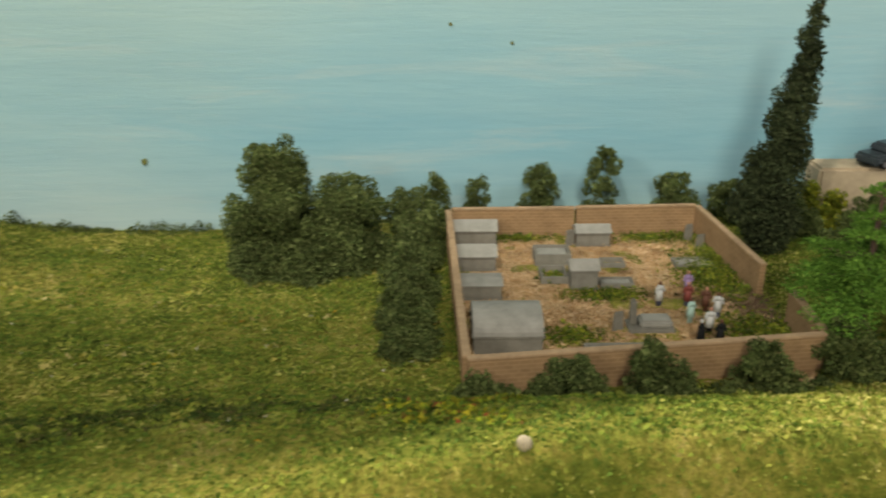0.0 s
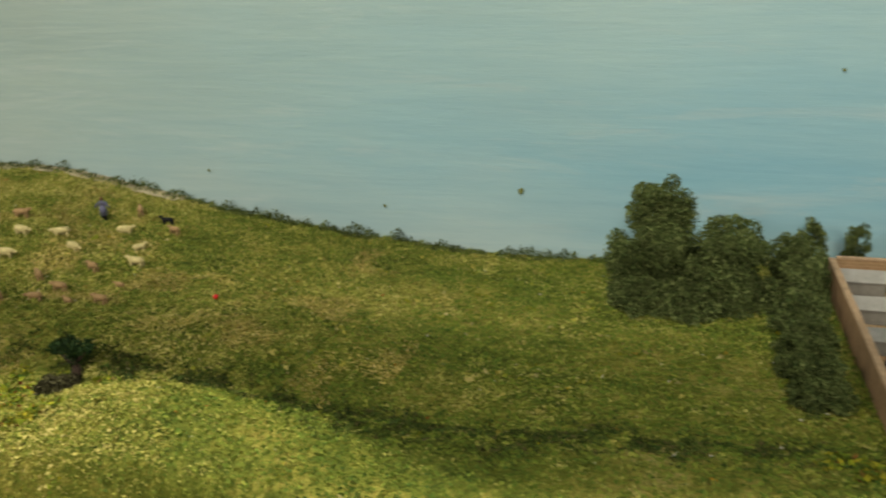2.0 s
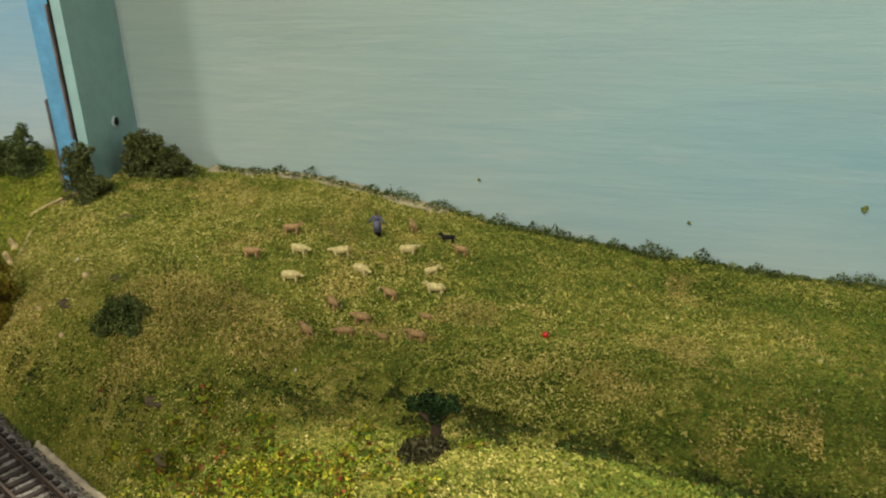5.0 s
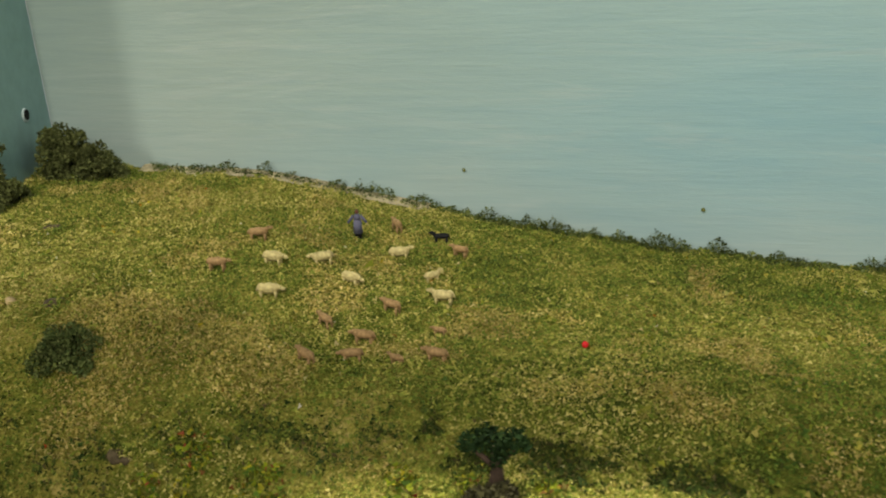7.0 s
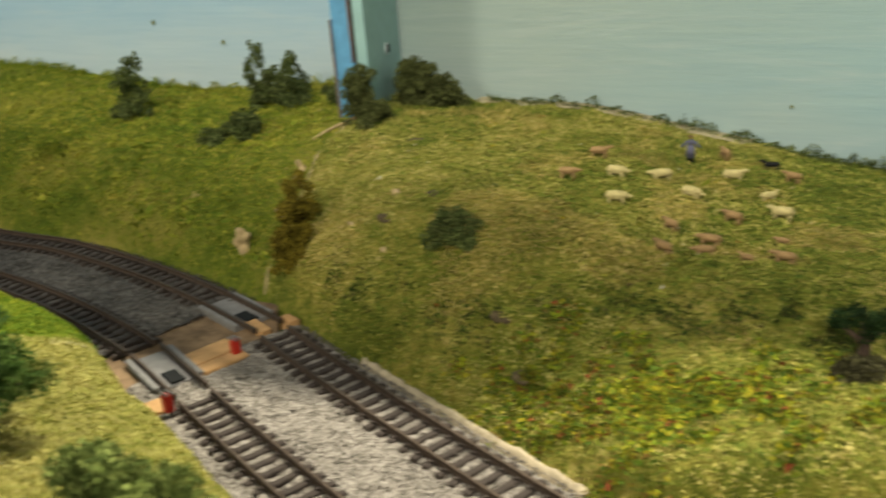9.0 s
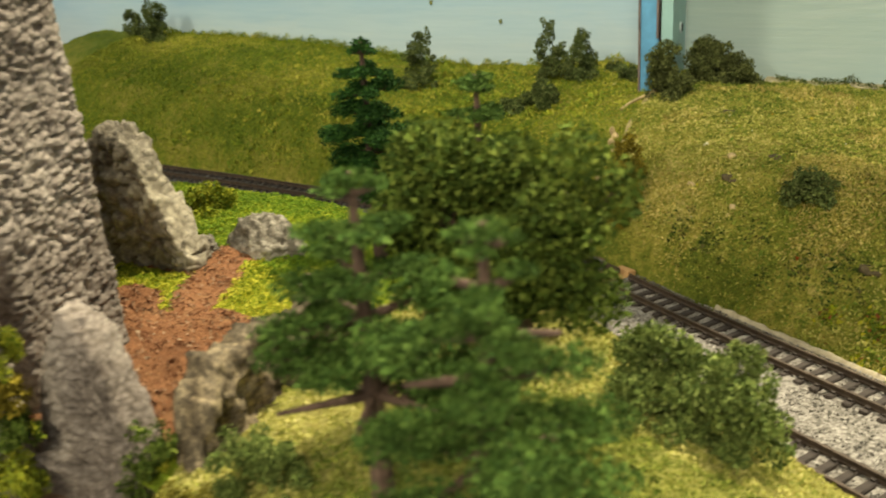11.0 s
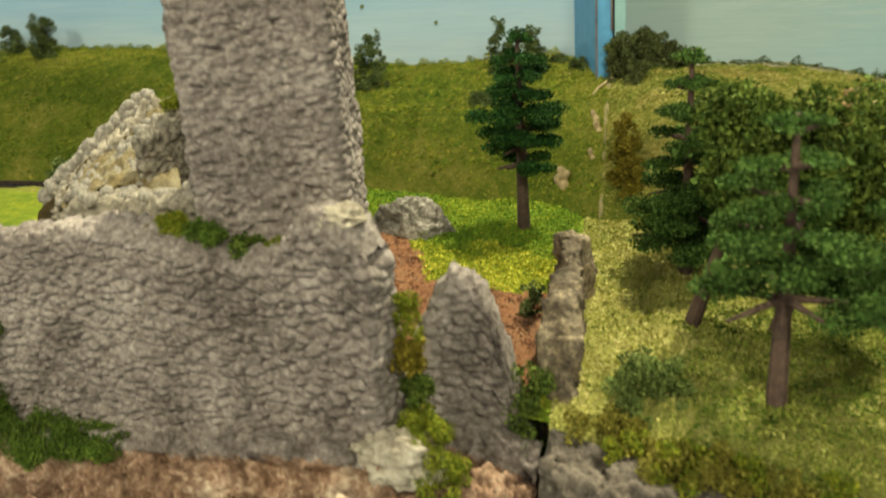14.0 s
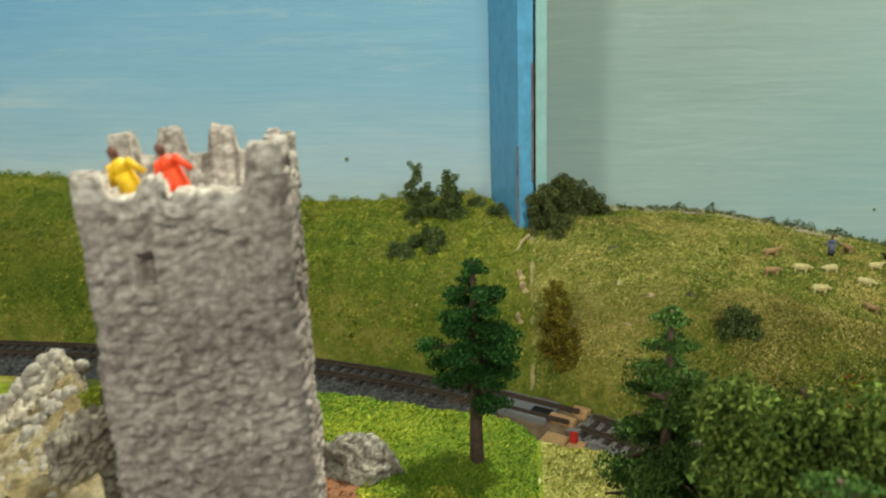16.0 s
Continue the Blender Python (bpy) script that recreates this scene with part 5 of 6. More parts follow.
bush((-0.023, 0.200), 0.017, 0.022, M_BUSH_GREY, "olive-grey foam bush in front of the end panel", 9)
bush((-0.078, 0.236), 0.012, 0.0155, M_BUSH, "low dark green bush against the blue end post", 8)
bush((-0.101, 0.262), 0.012, 0.012, M_BUSH, "low dark green bush at the foot of the blue sky board", 7)
bush((0.101, 0.063), 0.017, 0.020, M_BUSH, "low loose dark green bush on the meadow slope", 12)
bush((-0.149, 0.232), 0.013, 0.056, M_BUSH, "slim upright dark green foam tree on the hillside", 14)
bush((-0.140, 0.238), 0.015, 0.034, M_BUSH, "dark green foam bush on the hillside", 9)
bush((-0.119, 0.236), 0.018, 0.044, M_BUSH, "dark green foam tree on the hillside", 13)
bush((-0.128, 0.180), 0.018, 0.024, M_BUSH, "spreading dark green foam bush on the hillside", 9)
bush((-0.150, 0.172), 0.014, 0.015, M_BUSH, "spreading dark green foam bush on the hillside", 8)
bush((-0.270, 0.215), 0.019, 0.054, M_BUSH, "slim dark green foam tree with red berries on the hillside", 11)
bush((-0.260, 0.217), 0.010, 0.06, M_BUSH, "slim dark green foam tree on the hillside", 7)
bush((-0.665, 0.252), 0.02, 0.05, M_BUSH, "dark green foam tree far along the hillside", 12)
bush((-0.72, 0.262), 0.018, 0.036, M_BUSH, "dark green foam bush far along the hillside", 9)
bush((-0.30, 0.150), 0.016, 0.02, M_FLOCK_HILL, "loose green bush with ochre tips on the slope", 8, density=1.2e5)
bush((-0.016, 0.080), 0.0155, 0.036, M_BUSH_OCHRE, "tall ochre foam bush at the board joint", 12)
bush((-0.012, 0.068), 0.014, 0.028, M_BUSH_OCHRE, "ochre foam bush beside the board joint", 10)
bush((-0.018, 0.094), 0.0135, 0.042, M_BUSH_OCHRE, "tall ochre foam bush at the board joint", 12)
tree((0.296, 0.028), [(0, 0, 0), (0.0005, 0, 0.010), (-0.001, 0, 0.019)], [(0, 0, 0.0205, 0.005), (0.007, 0.001, 0.0215, 0.0045), (-0.008, 0.001, 0.0195, 0.0046), (0.003, -0.004, 0.0195, 0.0045), (-0.004, 0.004, 0.0205, 0.0045), (-0.0115, 0, 0.0185, 0.003), (0.0105, -0.001, 0.0205, 0.003), (0.0005, 0, 0.013, 0.0035)], leafy("dark_twig_foliage", (0.008, 0.02, 0.006), (0.016, 0.036, 0.01), (0.03, 0.06, 0.014), scale=60), "tiny dark green umbrella-shaped twig tree on the near meadow", bark=M_BARK_GREY, r0=0.0034, limbs=(((0, 0, 0.011), (0.009, 0, 0.02)), ((0, 0, 0.010), (-0.01, 0, 0.0185))))

# added clump: the twig tree's cast shadow built as a dark bush
bush((0.2975, 0.012), 0.0135, 0.0115, leafy("tree_shadow_clump", (0.035, 0.032, 0.018), (0.06, 0.055, 0.025), (0.09, 0.085, 0.035), scale=60), "low dark brown clump standing in for the cast shadow of the twig tree", 12)

# cream foam crumbs and a twig along the board joint
M_FOAM = painted("cream_filler", (0.42, 0.31, 0.16), 0.9, 260, 0.4, 0.0008)
for x, y, r, h in ((-0.065, 0.092, 0.0075, 0.012), (-0.049, 0.140, 0.004, 0.006), (-0.045, 0.130, 0.004, 0.008), (-0.046, 0.108, 0.003, 0.008), (0.060, 0.058, 0.0032, 0.002), (0.045, 0.10, 0.0035, 0.002), (0.03, 0.075, 0.004, 0.003)):
    bm = bmesh.new()
    blob(bm, (0, 0, 0), (r * 0.75, r * 0.55, h), 4, 0.0032, 210)
    thing("filler_lump", bm, M_FOAM, "cream bare filler lump showing through the grass", "filler", "filler lumps", smooth=True).matrix_basis = pose(x, y, land1(x, y))
bm = bmesh.new()
for a, b in zip(((-0.043, 0.207), (-0.047, 0.192), (-0.052, 0.178)), ((-0.047, 0.192), (-0.052, 0.178), (-0.054, 0.165))):
    tube(bm, (*a, land1(*a) + 0.002), (*b, land1(*b) + 0.002), 0.0012, 0.0010, 7)
thing("twig", bm, M_FOAM, "thin pale twig lying along the board joint", "twig")
for x, y, r in ((0.055, 0.075, 0.006), (0.075, 0.095, 0.005), (0.14, 0.035, 0.007), (0.16, 0.01, 0.006), (0.02, 0.175, 0.006)):
    bm = bmesh.new()
    blob(bm, (0, 0, 0), (r, r * 0.8, r * 0.35), 3, 0.003, 300)
    thing("earth_lump", bm, painted("bare_earth", (0.1, 0.075, 0.04), 0.95, 300, 0.5), "bare brown earth lump in the grass", "earth", "earth lumps", smooth=True).matrix_basis = pose(x, y, land1(x, y) - r * 0.15)

# cypress, pine and road beyond the graveyard
balls = []
rng = np.random.default_rng(41)
for i in range(46):
    t = i / 45
    r = 0.0215 * (1 - t) ** 0.85 * (0.55 + 0.45 * min(1, t * 6 + 0.4)) + 0.0022
    a = rng.random() * 6.28
    balls.append((0.35 * r * math.cos(a) + 0.019 * t, 0.35 * r * math.sin(a), 0.012 + 0.152 * t, r * 0.72))
tree((0.883, 0.213), [(0, 0, 0), (0.007, 0, 0.07), (0.019, 0, 0.15)], balls, M_CYPRESS, "tall slim dark cypress tree behind the graveyard", M_BARK_GREY, category="tree")
conifer((0.893, 0.094), 0.080, 0.032, 0.34, leafy("fresh_pine_foliage", (0.07, 0.16, 0.022), (0.13, 0.26, 0.035), (0.22, 0.38, 0.055), scale=60), "bright green model conifer with a brown trunk beside the graveyard", 6, 51, 0.05, None, 0.003, 6, sparse=0.5)
for x, y, r, h, m in ((0.915, 0.235, 0.02, 0.03, M_BUSH), (0.935, 0.20, 0.022, 0.032, M_BUSH), (0.925, 0.26, 0.02, 0.036, M_MOSS), (0.915, 0.175, 0.013, 0.016, M_BUSH), (0.95, 0.15, 0.014, 0.016, M_LEAF), (0.885, 0.055, 0.016, 0.02, M_BUSH), (0.91, 0.04, 0.014, 0.016, M_MOSS)):
    bush((x, y), r, h, m, "green and yellow foam shrub beyond the graveyard")
for x, y, r, h, m in ((0.945, 0.252, 0.015, 0.033, M_MOSS), (0.968, 0.250, 0.016, 0.03, M_BUSH), (0.99, 0.248, 0.016, 0.027, M_MOSS), (1.01, 0.246, 0.016, 0.027, M_BUSH), (0.975, 0.21, 0.02, 0.02, M_BUSH)):
    bush((x, y), r, h, m, "yellow-green foam shrub below the tan road")
road = bmesh.new()
box(road, (0.94, 0.268, 0.02), (1.03, 0.293, 0.060), 0.002)
thing("road_bank", road, painted("tan_road", (0.42, 0.33, 0.22), 0.9, 120, 0.2), "tan model road on a raised bank", "road", kind="structure")
car = holder("model_car", (0.990, 0.279, 0.0602), "small dark grey model car parked on the tan road", "car", "", "", 25)
bm = bmesh.new()
box(bm, (-0.024, -0.0095, 0.0025), (0.024, 0.0095, 0.0095), 0.002)
part("body", bm, painted("car_paint", (0.04, 0.05, 0.055), 0.3, 40, 0.1), car).matrix_parent_inverse = Matrix()
bm = bmesh.new()
box(bm, (-0.014, -0.0082, 0.0095), (0.011, 0.0082, 0.0155), 0.0018, 0.8)
part("cabin", bm, painted("car_glass", (0.03, 0.035, 0.04), 0.15, 40, 0.1), car).matrix_parent_inverse = Matrix()
for x in (-0.015, 0.015):
    for y in (-0.0085, 0.0085):
        bm = bmesh.new()
        tube(bm, (x, y - 0.0012, 0.0035), (x, y + 0.0012, 0.0035), 0.0035, 0.0035, 14)
        wheel = part("wheel", bm, M_BLACK, car)
        wheel.matrix_parent_inverse = Matrix()
        bm = bmesh.new()
        tube(bm, (x, y - 0.0014, 0.0035), (x, y + 0.0014, 0.0035), 0.002, 0.002, 12)
        part("rim", bm, M_ALU, wheel, "silver rim").matrix_parent_inverse = Matrix()

# ---------------------------------------------------------------- castle ruin


def masonry(p, cell=140.0, flat=2.0, salt=0):
    """Height of carved masonry at the places p: long rounded stones in uneven courses, hollows between."""
    q = np.stack([p[:, 0] * cell, p[:, 1] * cell, p[:, 2] * cell * flat], 1)
    q = q + 0.38 * np.stack([wave(q * 0.6, 5), wave(q * 0.6, 6), wave(q * 0.6, 7)], 1)
    d1, d2, own = cells(q, salt)
    gap = np.minimum(1.0, (d2 - d1) / 0.26)
    return 0.95 * gap * gap * (3 - 2 * gap) + 0.5 * (own - 0.5) + 0.35 * waves(q * 0.3, 2) + 0.16 * waves(q * 1.7, 2)


def relief_wall(name, a, b, thick, z0, top, label, mat, category="wall", craggy=False, cell=145.0, amp=0.0021, du=0.00070, batter=0.0, flat=2.1, group="castle masonry"):
    """A free-standing ruined wall from a to b with a ragged top line, carved on all sides."""
    a, b = np.array(a, float), np.array(b, float)
    ln = float(np.linalg.norm(b - a))
    ax = (b - a) / ln
    nx = np.array((ax[1], -ax[0]))
    n, cap = max(8, int(ln / du)), max(4, int(thick / du))
    u = np.r_[np.linspace(0, 1, n + 1), np.ones(cap - 1), np.linspace(1, 0, n + 1), np.zeros(cap - 1)]
    w = np.r_[np.ones(n + 1), np.linspace(1, -1, cap + 1)[1:-1], -np.ones(n + 1), np.linspace(-1, 1, cap + 1)[1:-1]]
    nr = np.vstack([np.tile(nx, (n + 1, 1)), np.tile(ax, (cap - 1, 1)), np.tile(-nx, (n + 1, 1)), np.tile(-ax, (cap - 1, 1))])
    tops = np.array([top(v) for v in u])
    m = max(8, int((tops.max() - z0) / du))
    rows = []
    for k in range(m + 1):
        t = k / m
        half = thick / 2 + batter * (1 - t)
        inset = max(0.0, (t - 0.95) / 0.05) ** 2 * thick * 0.28
        xy = a + ax * (u * ln)[:, None] + nx * (w * half)[:, None] - nr * inset
        rows.append(np.c_[xy, z0 + (tops - z0) * t])
    for s in (0.66, 0.3):
        flat_top = rows[m].copy()
        mid = a + ax * (u * ln)[:, None]
        flat_top[:, :2] = mid + (flat_top[:, :2] - mid) * s
        flat_top[:, 2] += 0.0008
        rows.append(flat_top)
    g = np.array(rows)
    p = g.reshape(-1, 3)
    out = (1.3 * ridges(p * cell, 5, 0.6, 3) + 0.7 * waves(p * cell * 0.5, 3)) if craggy else masonry(p, cell, flat)
    out = out.reshape(g.shape[:2]) * amp
    g[:m + 1, :, :2] += out[:m + 1, :, None] * nr[None]
    g[m - 2:, :, 2] += out[m - 2:] * 0.9
    c = len(u)
    base = (m + 2) * c
    lid = [(base + i, base + i + 1, base + 2 * n + cap - i - 1, base + 2 * n + cap - i) for i in range(n)]
    return thing(name, sheet(name, g, True, mat, lid), label=label, category=category, group=group)


def ragged(points, jag, seed):
    xs, ys = [p[0] for p in points], [p[1] for p in points]

    def top(u):
        return float(np.interp(u, xs, ys)) + jag * noise.fractal(Vector((u * 14, seed, 0)), 0.7, 2, 3)
    return top


M_CAST = stony("cast_plaster", (0.125, 0.1, 0.085), (0.275, 0.228, 0.198), (0.45, 0.385, 0.335), 400, 1.4, 0.0003)
M_CHIPPED = stony("chipped_plaster", (0.18, 0.148, 0.125), (0.37, 0.315, 0.27), (0.62, 0.55, 0.47), 330, 1.4, 0.0003)

# front wall with a dip and a raised pale corner
relief_wall("castle_wall", (-0.215, -0.305), (-0.034, -0.322), 0.015, 0.036,
            ragged([(0, 0.108), (0.25, 0.115), (0.42, 0.122), (0.55, 0.121), (0.63, 0.118), (0.72, 0.116), (0.82, 0.119), (0.88, 0.130), (0.94, 0.1315), (0.975, 0.128), (1, 0.120)], 0.0012, 3),
            "long ruined grey stone castle wall with a worn uneven top", M_CAST, batter=0.002)
# standing shard beside the gap
relief_wall("castle_wall", (-0.037, -0.300), (0.002, -0.296), 0.010, 0.035,
            ragged([(0, 0.068), (0.12, 0.083), (0.3, 0.098), (0.46, 0.1065), (0.6, 0.104), (0.75, 0.096), (0.88, 0.078), (1, 0.055)], 0.0008, 8),
            "pointed grey stone wall fragment standing by the gap", M_CAST, batter=0.002)
# weathered slab along the seam
M_SLAB = stony("weathered_slab", (0.045, 0.037, 0.028), (0.16, 0.125, 0.085), (0.5, 0.39, 0.24), 130, 0.6, 0.0016)
relief_wall("castle_wall", (0.0125, -0.292), (0.0035, -0.212), 0.006, 0.035,
            ragged([(0, 0.060), (0.06, 0.072), (0.16, 0.0845), (0.3, 0.0855), (0.55, 0.087), (0.8, 0.087), (0.95, 0.085), (1, 0.074)], 0.0018, 12),
            "leaning weathered brown-grey rock wall along the board seam", M_SLAB, craggy=True, cell=75, amp=0.0034, du=0.0007)

# tower with battlements, window slit, figures
TOWER = pose(-0.0851, -0.2806, 0.045, 0, 0, 18.0)
HALF, TH = 0.0244, 0.184


def tower_ring(n_side, n_turn=5, r=0.0035):
    """Places and outward directions round a square with rounded corners."""
    out = []
    for k, (sx, sy) in enumerate(((1, -1), (1, 1), (-1, 1), (-1, -1))):
        for j in range(n_turn):
            a = radians(-90 + 90 * k + 90 * j / (n_turn - 1))
            out.append((sx * (HALF - r) + r * math.cos(a), sy * (HALF - r) + r * math.sin(a), math.cos(a), math.sin(a)))
        ex, ey = math.cos(radians(90 * k)), math.sin(radians(90 * k))
        x, y = out[-1][:2]
        for j in range(1, n_side):
            s = 2 * (HALF - r) * j / n_side
            out.append((x - ey * s, y + ex * s, ex, ey))
    return np.array(out)


def merlon(x, y):
    """Height of the parapet above the tower's shoulder, round its four sides."""
    along_x = abs(y) >= abs(x)
    v = ((x if along_x else y) + HALF) / (2 * HALF)
    if along_x and y < 0:
        marks = ((0.02, 0.10, 0.007), (0.37, 0.04, 0.0046), (0.62, 0.03, 0.001), (0.95, 0.11, 0.0135))
    elif along_x:
        marks = ((0.04, 0.055, 0.0085), (0.31, 0.055, 0.0088), (0.6, 0.055, 0.0092), (0.9, 0.04, 0.007))
    elif x > 0:
        marks = ((0.03, 0.11, 0.0135), (0.52, 0.06, 0.004), (0.96, 0.03, 0.006))
    else:
        marks = ((0.03, 0.11, 0.007), (0.96, 0.05, 0.0085))
    return max(0.85 * h * (1 - float(ease(w, w + 0.04, abs(v - c)))) for c, w, h in marks)


ring = tower_ring(74)
rise = np.array([merlon(x, y) for x, y in ring[:, :2]])
m, shoulder, lip_row = 273, 247, 266
rows = []
for kk in range(m + 1):
    z = np.full(len(ring), TH * kk / m)
    if kk > shoulder:
        z = TH * shoulder / m + (kk - shoulder) / (m - shoulder) * (TH * (m - shoulder) / m + rise)
    spread = (1.0 + 0.035 * (1 - z / TH))[:, None]
    flare = (0.0010 * ease(TH - 0.014, TH - 0.006, z))[:, None]
    rows.append(np.c_[ring[:, :2] * spread + ring[:, 2:] * flare, z])
g = np.array(rows)
bump = masonry(g.reshape(-1, 3) + np.array((0.3, 0.7, 0.0)), 172, 1.9).reshape(g.shape[:2]) * 0.0014
patchy = 0.5 + 1.1 * waves(g.reshape(-1, 3) * np.array((55, 55, 38)), 3).reshape(g.shape[:2])
bump = bump * np.clip(patchy, 0.25, 1.0)
hollow = waves(g.reshape(-1, 3) * np.array((230, 230, 380)), 2, salt=9).reshape(g.shape[:2])
cut = float(np.quantile(hollow, 0.86))
bump = bump - 0.0012 * ease(cut, cut + 0.22, hollow)
g[:, :, :2] += bump[:, :, None] * ring[None, :, 2:]
win = (abs(g[:, :, 0] + 0.0100) < 0.0020) & (g[:, :, 1] < -HALF * 0.9) & (g[:, :, 2] > 0.1615) & (g[:, :, 2] < 0.1705)
g[:, :, 1] += np.where(win, 0.006, 0.0)
sill = (abs(g[:, :, 0] + 0.0100) < 0.0030) & (g[:, :, 1] < -HALF * 0.9) & (g[:, :, 2] > 0.158) & (g[:, :, 2] < 0.1613)
g[:, :, 1] -= np.where(sill, 0.0014, 0.0)
g[m, :, 2] += bump[m] * 0.8
lip = np.c_[ring[:, :2] - ring[:, 2:] * 0.0042, g[m, :, 2] + 0.0005 * wave(g[m] * 500)]
floor_z = np.c_[ring[:, :2] - ring[:, 2:] * 0.0050, np.full(len(ring), TH - 0.009)]
g = np.concatenate([g, lip[None], floor_z[None]])
c = len(ring)
tower = holder("castle_tower", (-0.0851, -0.2806, 0.045), "tall square grey stone castle tower with battlements and slit window", "tower", "castle masonry", "", 18.0)
shaft = thing("shaft", sheet("shaft", g[:lip_row + 1], True, M_CAST))
top_ring = thing("battlement", sheet("battlement", g[lip_row:], True, M_CHIPPED, [range((m + 2 - lip_row) * c, (m + 3 - lip_row) * c)]), label="notched pale battlements")
for ob in (shaft, top_ring):
    ob.parent = tower
on_top = lambda x, y, z: TOWER @ Vector((x, y, z))
for x, y, mats, label in ((-0.0095, -0.0165, (M_YELLOW, M_JEANS, M_HAT), "small painted figurine in a yellow top leaning on the battlements"), (0.0015, -0.0155, (M_ORANGE, M_ORANGE, M_HAT), "small painted figurine in an orange coat leaning on the battlements")):
    p = on_top(x, y, TH - 0.009)
    f = figurine((p.x, p.y), 0.0215, mats, label, "figures on the tower", 180, 0.08, z=p.z)
    f.matrix_basis = f.matrix_basis @ pose(0, 0, 0, 0, 22, 0)

# rubble ruin wall behind the tower: core and loose stones
M_GABLE = stony("broken_rubble", (0.15, 0.125, 0.09), (0.33, 0.28, 0.205), (0.52, 0.455, 0.355), 160, 1.2)
relief_wall("ruin_wall", (-0.150, -0.272), (-0.112, -0.236), 0.008, 0.1,
            ragged([(0, 0.137), (0.1, 0.141), (0.25, 0.146), (0.4, 0.149), (1, 0.150)], 0.0012, 24), "dark coursed inner face of the ruined gable", M_RUBBLE, cell=260, amp=0.0019, du=0.0008, flat=1.4)
relief_wall("ruin_wall", (-0.176, -0.2855), (-0.106, -0.287), 0.012, 0.045,
            ragged([(0, 0.115), (0.1, 0.119), (0.5, 0.1215), (0.8, 0.123), (1, 0.123)], 0.001, 21), "collapsed coursed grey wall stub beside the tower", M_RUBBLE, cell=190, amp=0.0016, du=0.0009, flat=2.4)
relief_wall("ruin_wall", (-0.206, -0.262), (-0.172, -0.223), 0.013, 0.045,
            ragged([(0, 0.109), (0.12, 0.115), (0.3, 0.122), (0.5, 0.129), (0.68, 0.135), (0.82, 0.141), (0.93, 0.144), (1, 0.139)], 0.0016, 22), "stepped gable of pale broken rubble behind the tower", M_GABLE, cell=230, amp=0.0024, du=0.0009, flat=1.1)
relief_wall("ruin_wall", (-0.155, -0.196), (-0.101, -0.186), 0.012, 0.05,
            ragged([(0, 0.110), (0.3, 0.124), (0.5, 0.124), (0.62, 0.116), (0.74, 0.095), (0.86, 0.08), (1, 0.068)], 0.003, 23), "broken grey rubble wall sloping down to the turf", M_RUBBLE, cell=130, amp=0.003, du=0.0011, flat=0.9)
v = []
for t in np.linspace(0, 1, 40):
    top = float(np.interp(t, (0, 0.12, 0.3, 0.5, 0.68, 0.82, 0.93, 1), (0.109, 0.115, 0.122, 0.129, 0.135, 0.141, 0.144, 0.139)))
    v.append([(-0.206 + 0.034 * t - 0.046 * d, -0.272 + 0.05 * t, top - 0.002 - 0.064 * d ** 0.8) for d in np.linspace(0, 1, 30)])
v = np.array(v)
v[:, :, 2] += 0.0022 * waves(v.reshape(-1, 3) * 130, 3).reshape(v.shape[:2])
M_SANDY = grassy("sandy_bank", (0.36, (0.2, 0.145, 0.065)), (0.5, (0.29, 0.22, 0.115)), (0.64, (0.42, 0.36, 0.25)), broad=60)
thing("rubble_bank", sheet("rubble_bank", v, False, M_SANDY), label="steep sandy bank of filler and stones behind the ruined gable", category="bank", kind="structure")
v = []
for t in np.linspace(0, 1, 60):
    head = np.array((-0.202 + 0.034 * t, -0.2655 + 0.039 * t, float(np.interp(t, (0, 0.12, 0.3, 0.5, 0.68, 0.82, 0.93, 1), (0.109, 0.115, 0.122, 0.129, 0.135, 0.141, 0.144, 0.139))) - 0.0015))
    foot = np.array((-0.178 + 0.05 * t, -0.2805, 0.114 + 0.008 * min(1.0, 4 * t)))
    v.append([head + (foot - head) * d for d in np.linspace(0, 1, 50)])
v = np.array(v)
v[:, :, 2] += 0.0026 * waves(v.reshape(-1, 3) * 170, 4).reshape(v.shape[:2])
thing("rubble_bank", sheet("rubble_bank", v, False, M_SANDY), label="sandy broken core of the ruined gable sloping to the wall stub", category="bank", kind="structure")
pile = holder("rubble_heap", (-0.172, -0.255, 0.118), "heap of small rounded pale grey stones on the ruined wall", "rubble", "")
rng = np.random.default_rng(61)
M_STONES = painted("loose_stone", (0.28, 0.245, 0.195), 0.95, 2.4, 0.5, 0.0004)
shapes = []
for i in range(6):
    bm = bmesh.new()
    blob(bm, (0, 0, 0), (1, rng.uniform(0.65, 0.9), rng.uniform(0.6, 0.85)), 2, 0.35, 1.7 + i * 0.3)
    me = bpy.data.meshes.new("stone")
    bm.to_mesh(me)
    bm.free()
    me.materials.append(M_STONES)
    me.shade_smooth()
    shapes.append(me)
RISE = ((0, 0.12, 0.3, 0.5, 0.68, 0.82, 0.93, 1), (0.109, 0.115, 0.122, 0.129, 0.135, 0.141, 0.144, 0.139))
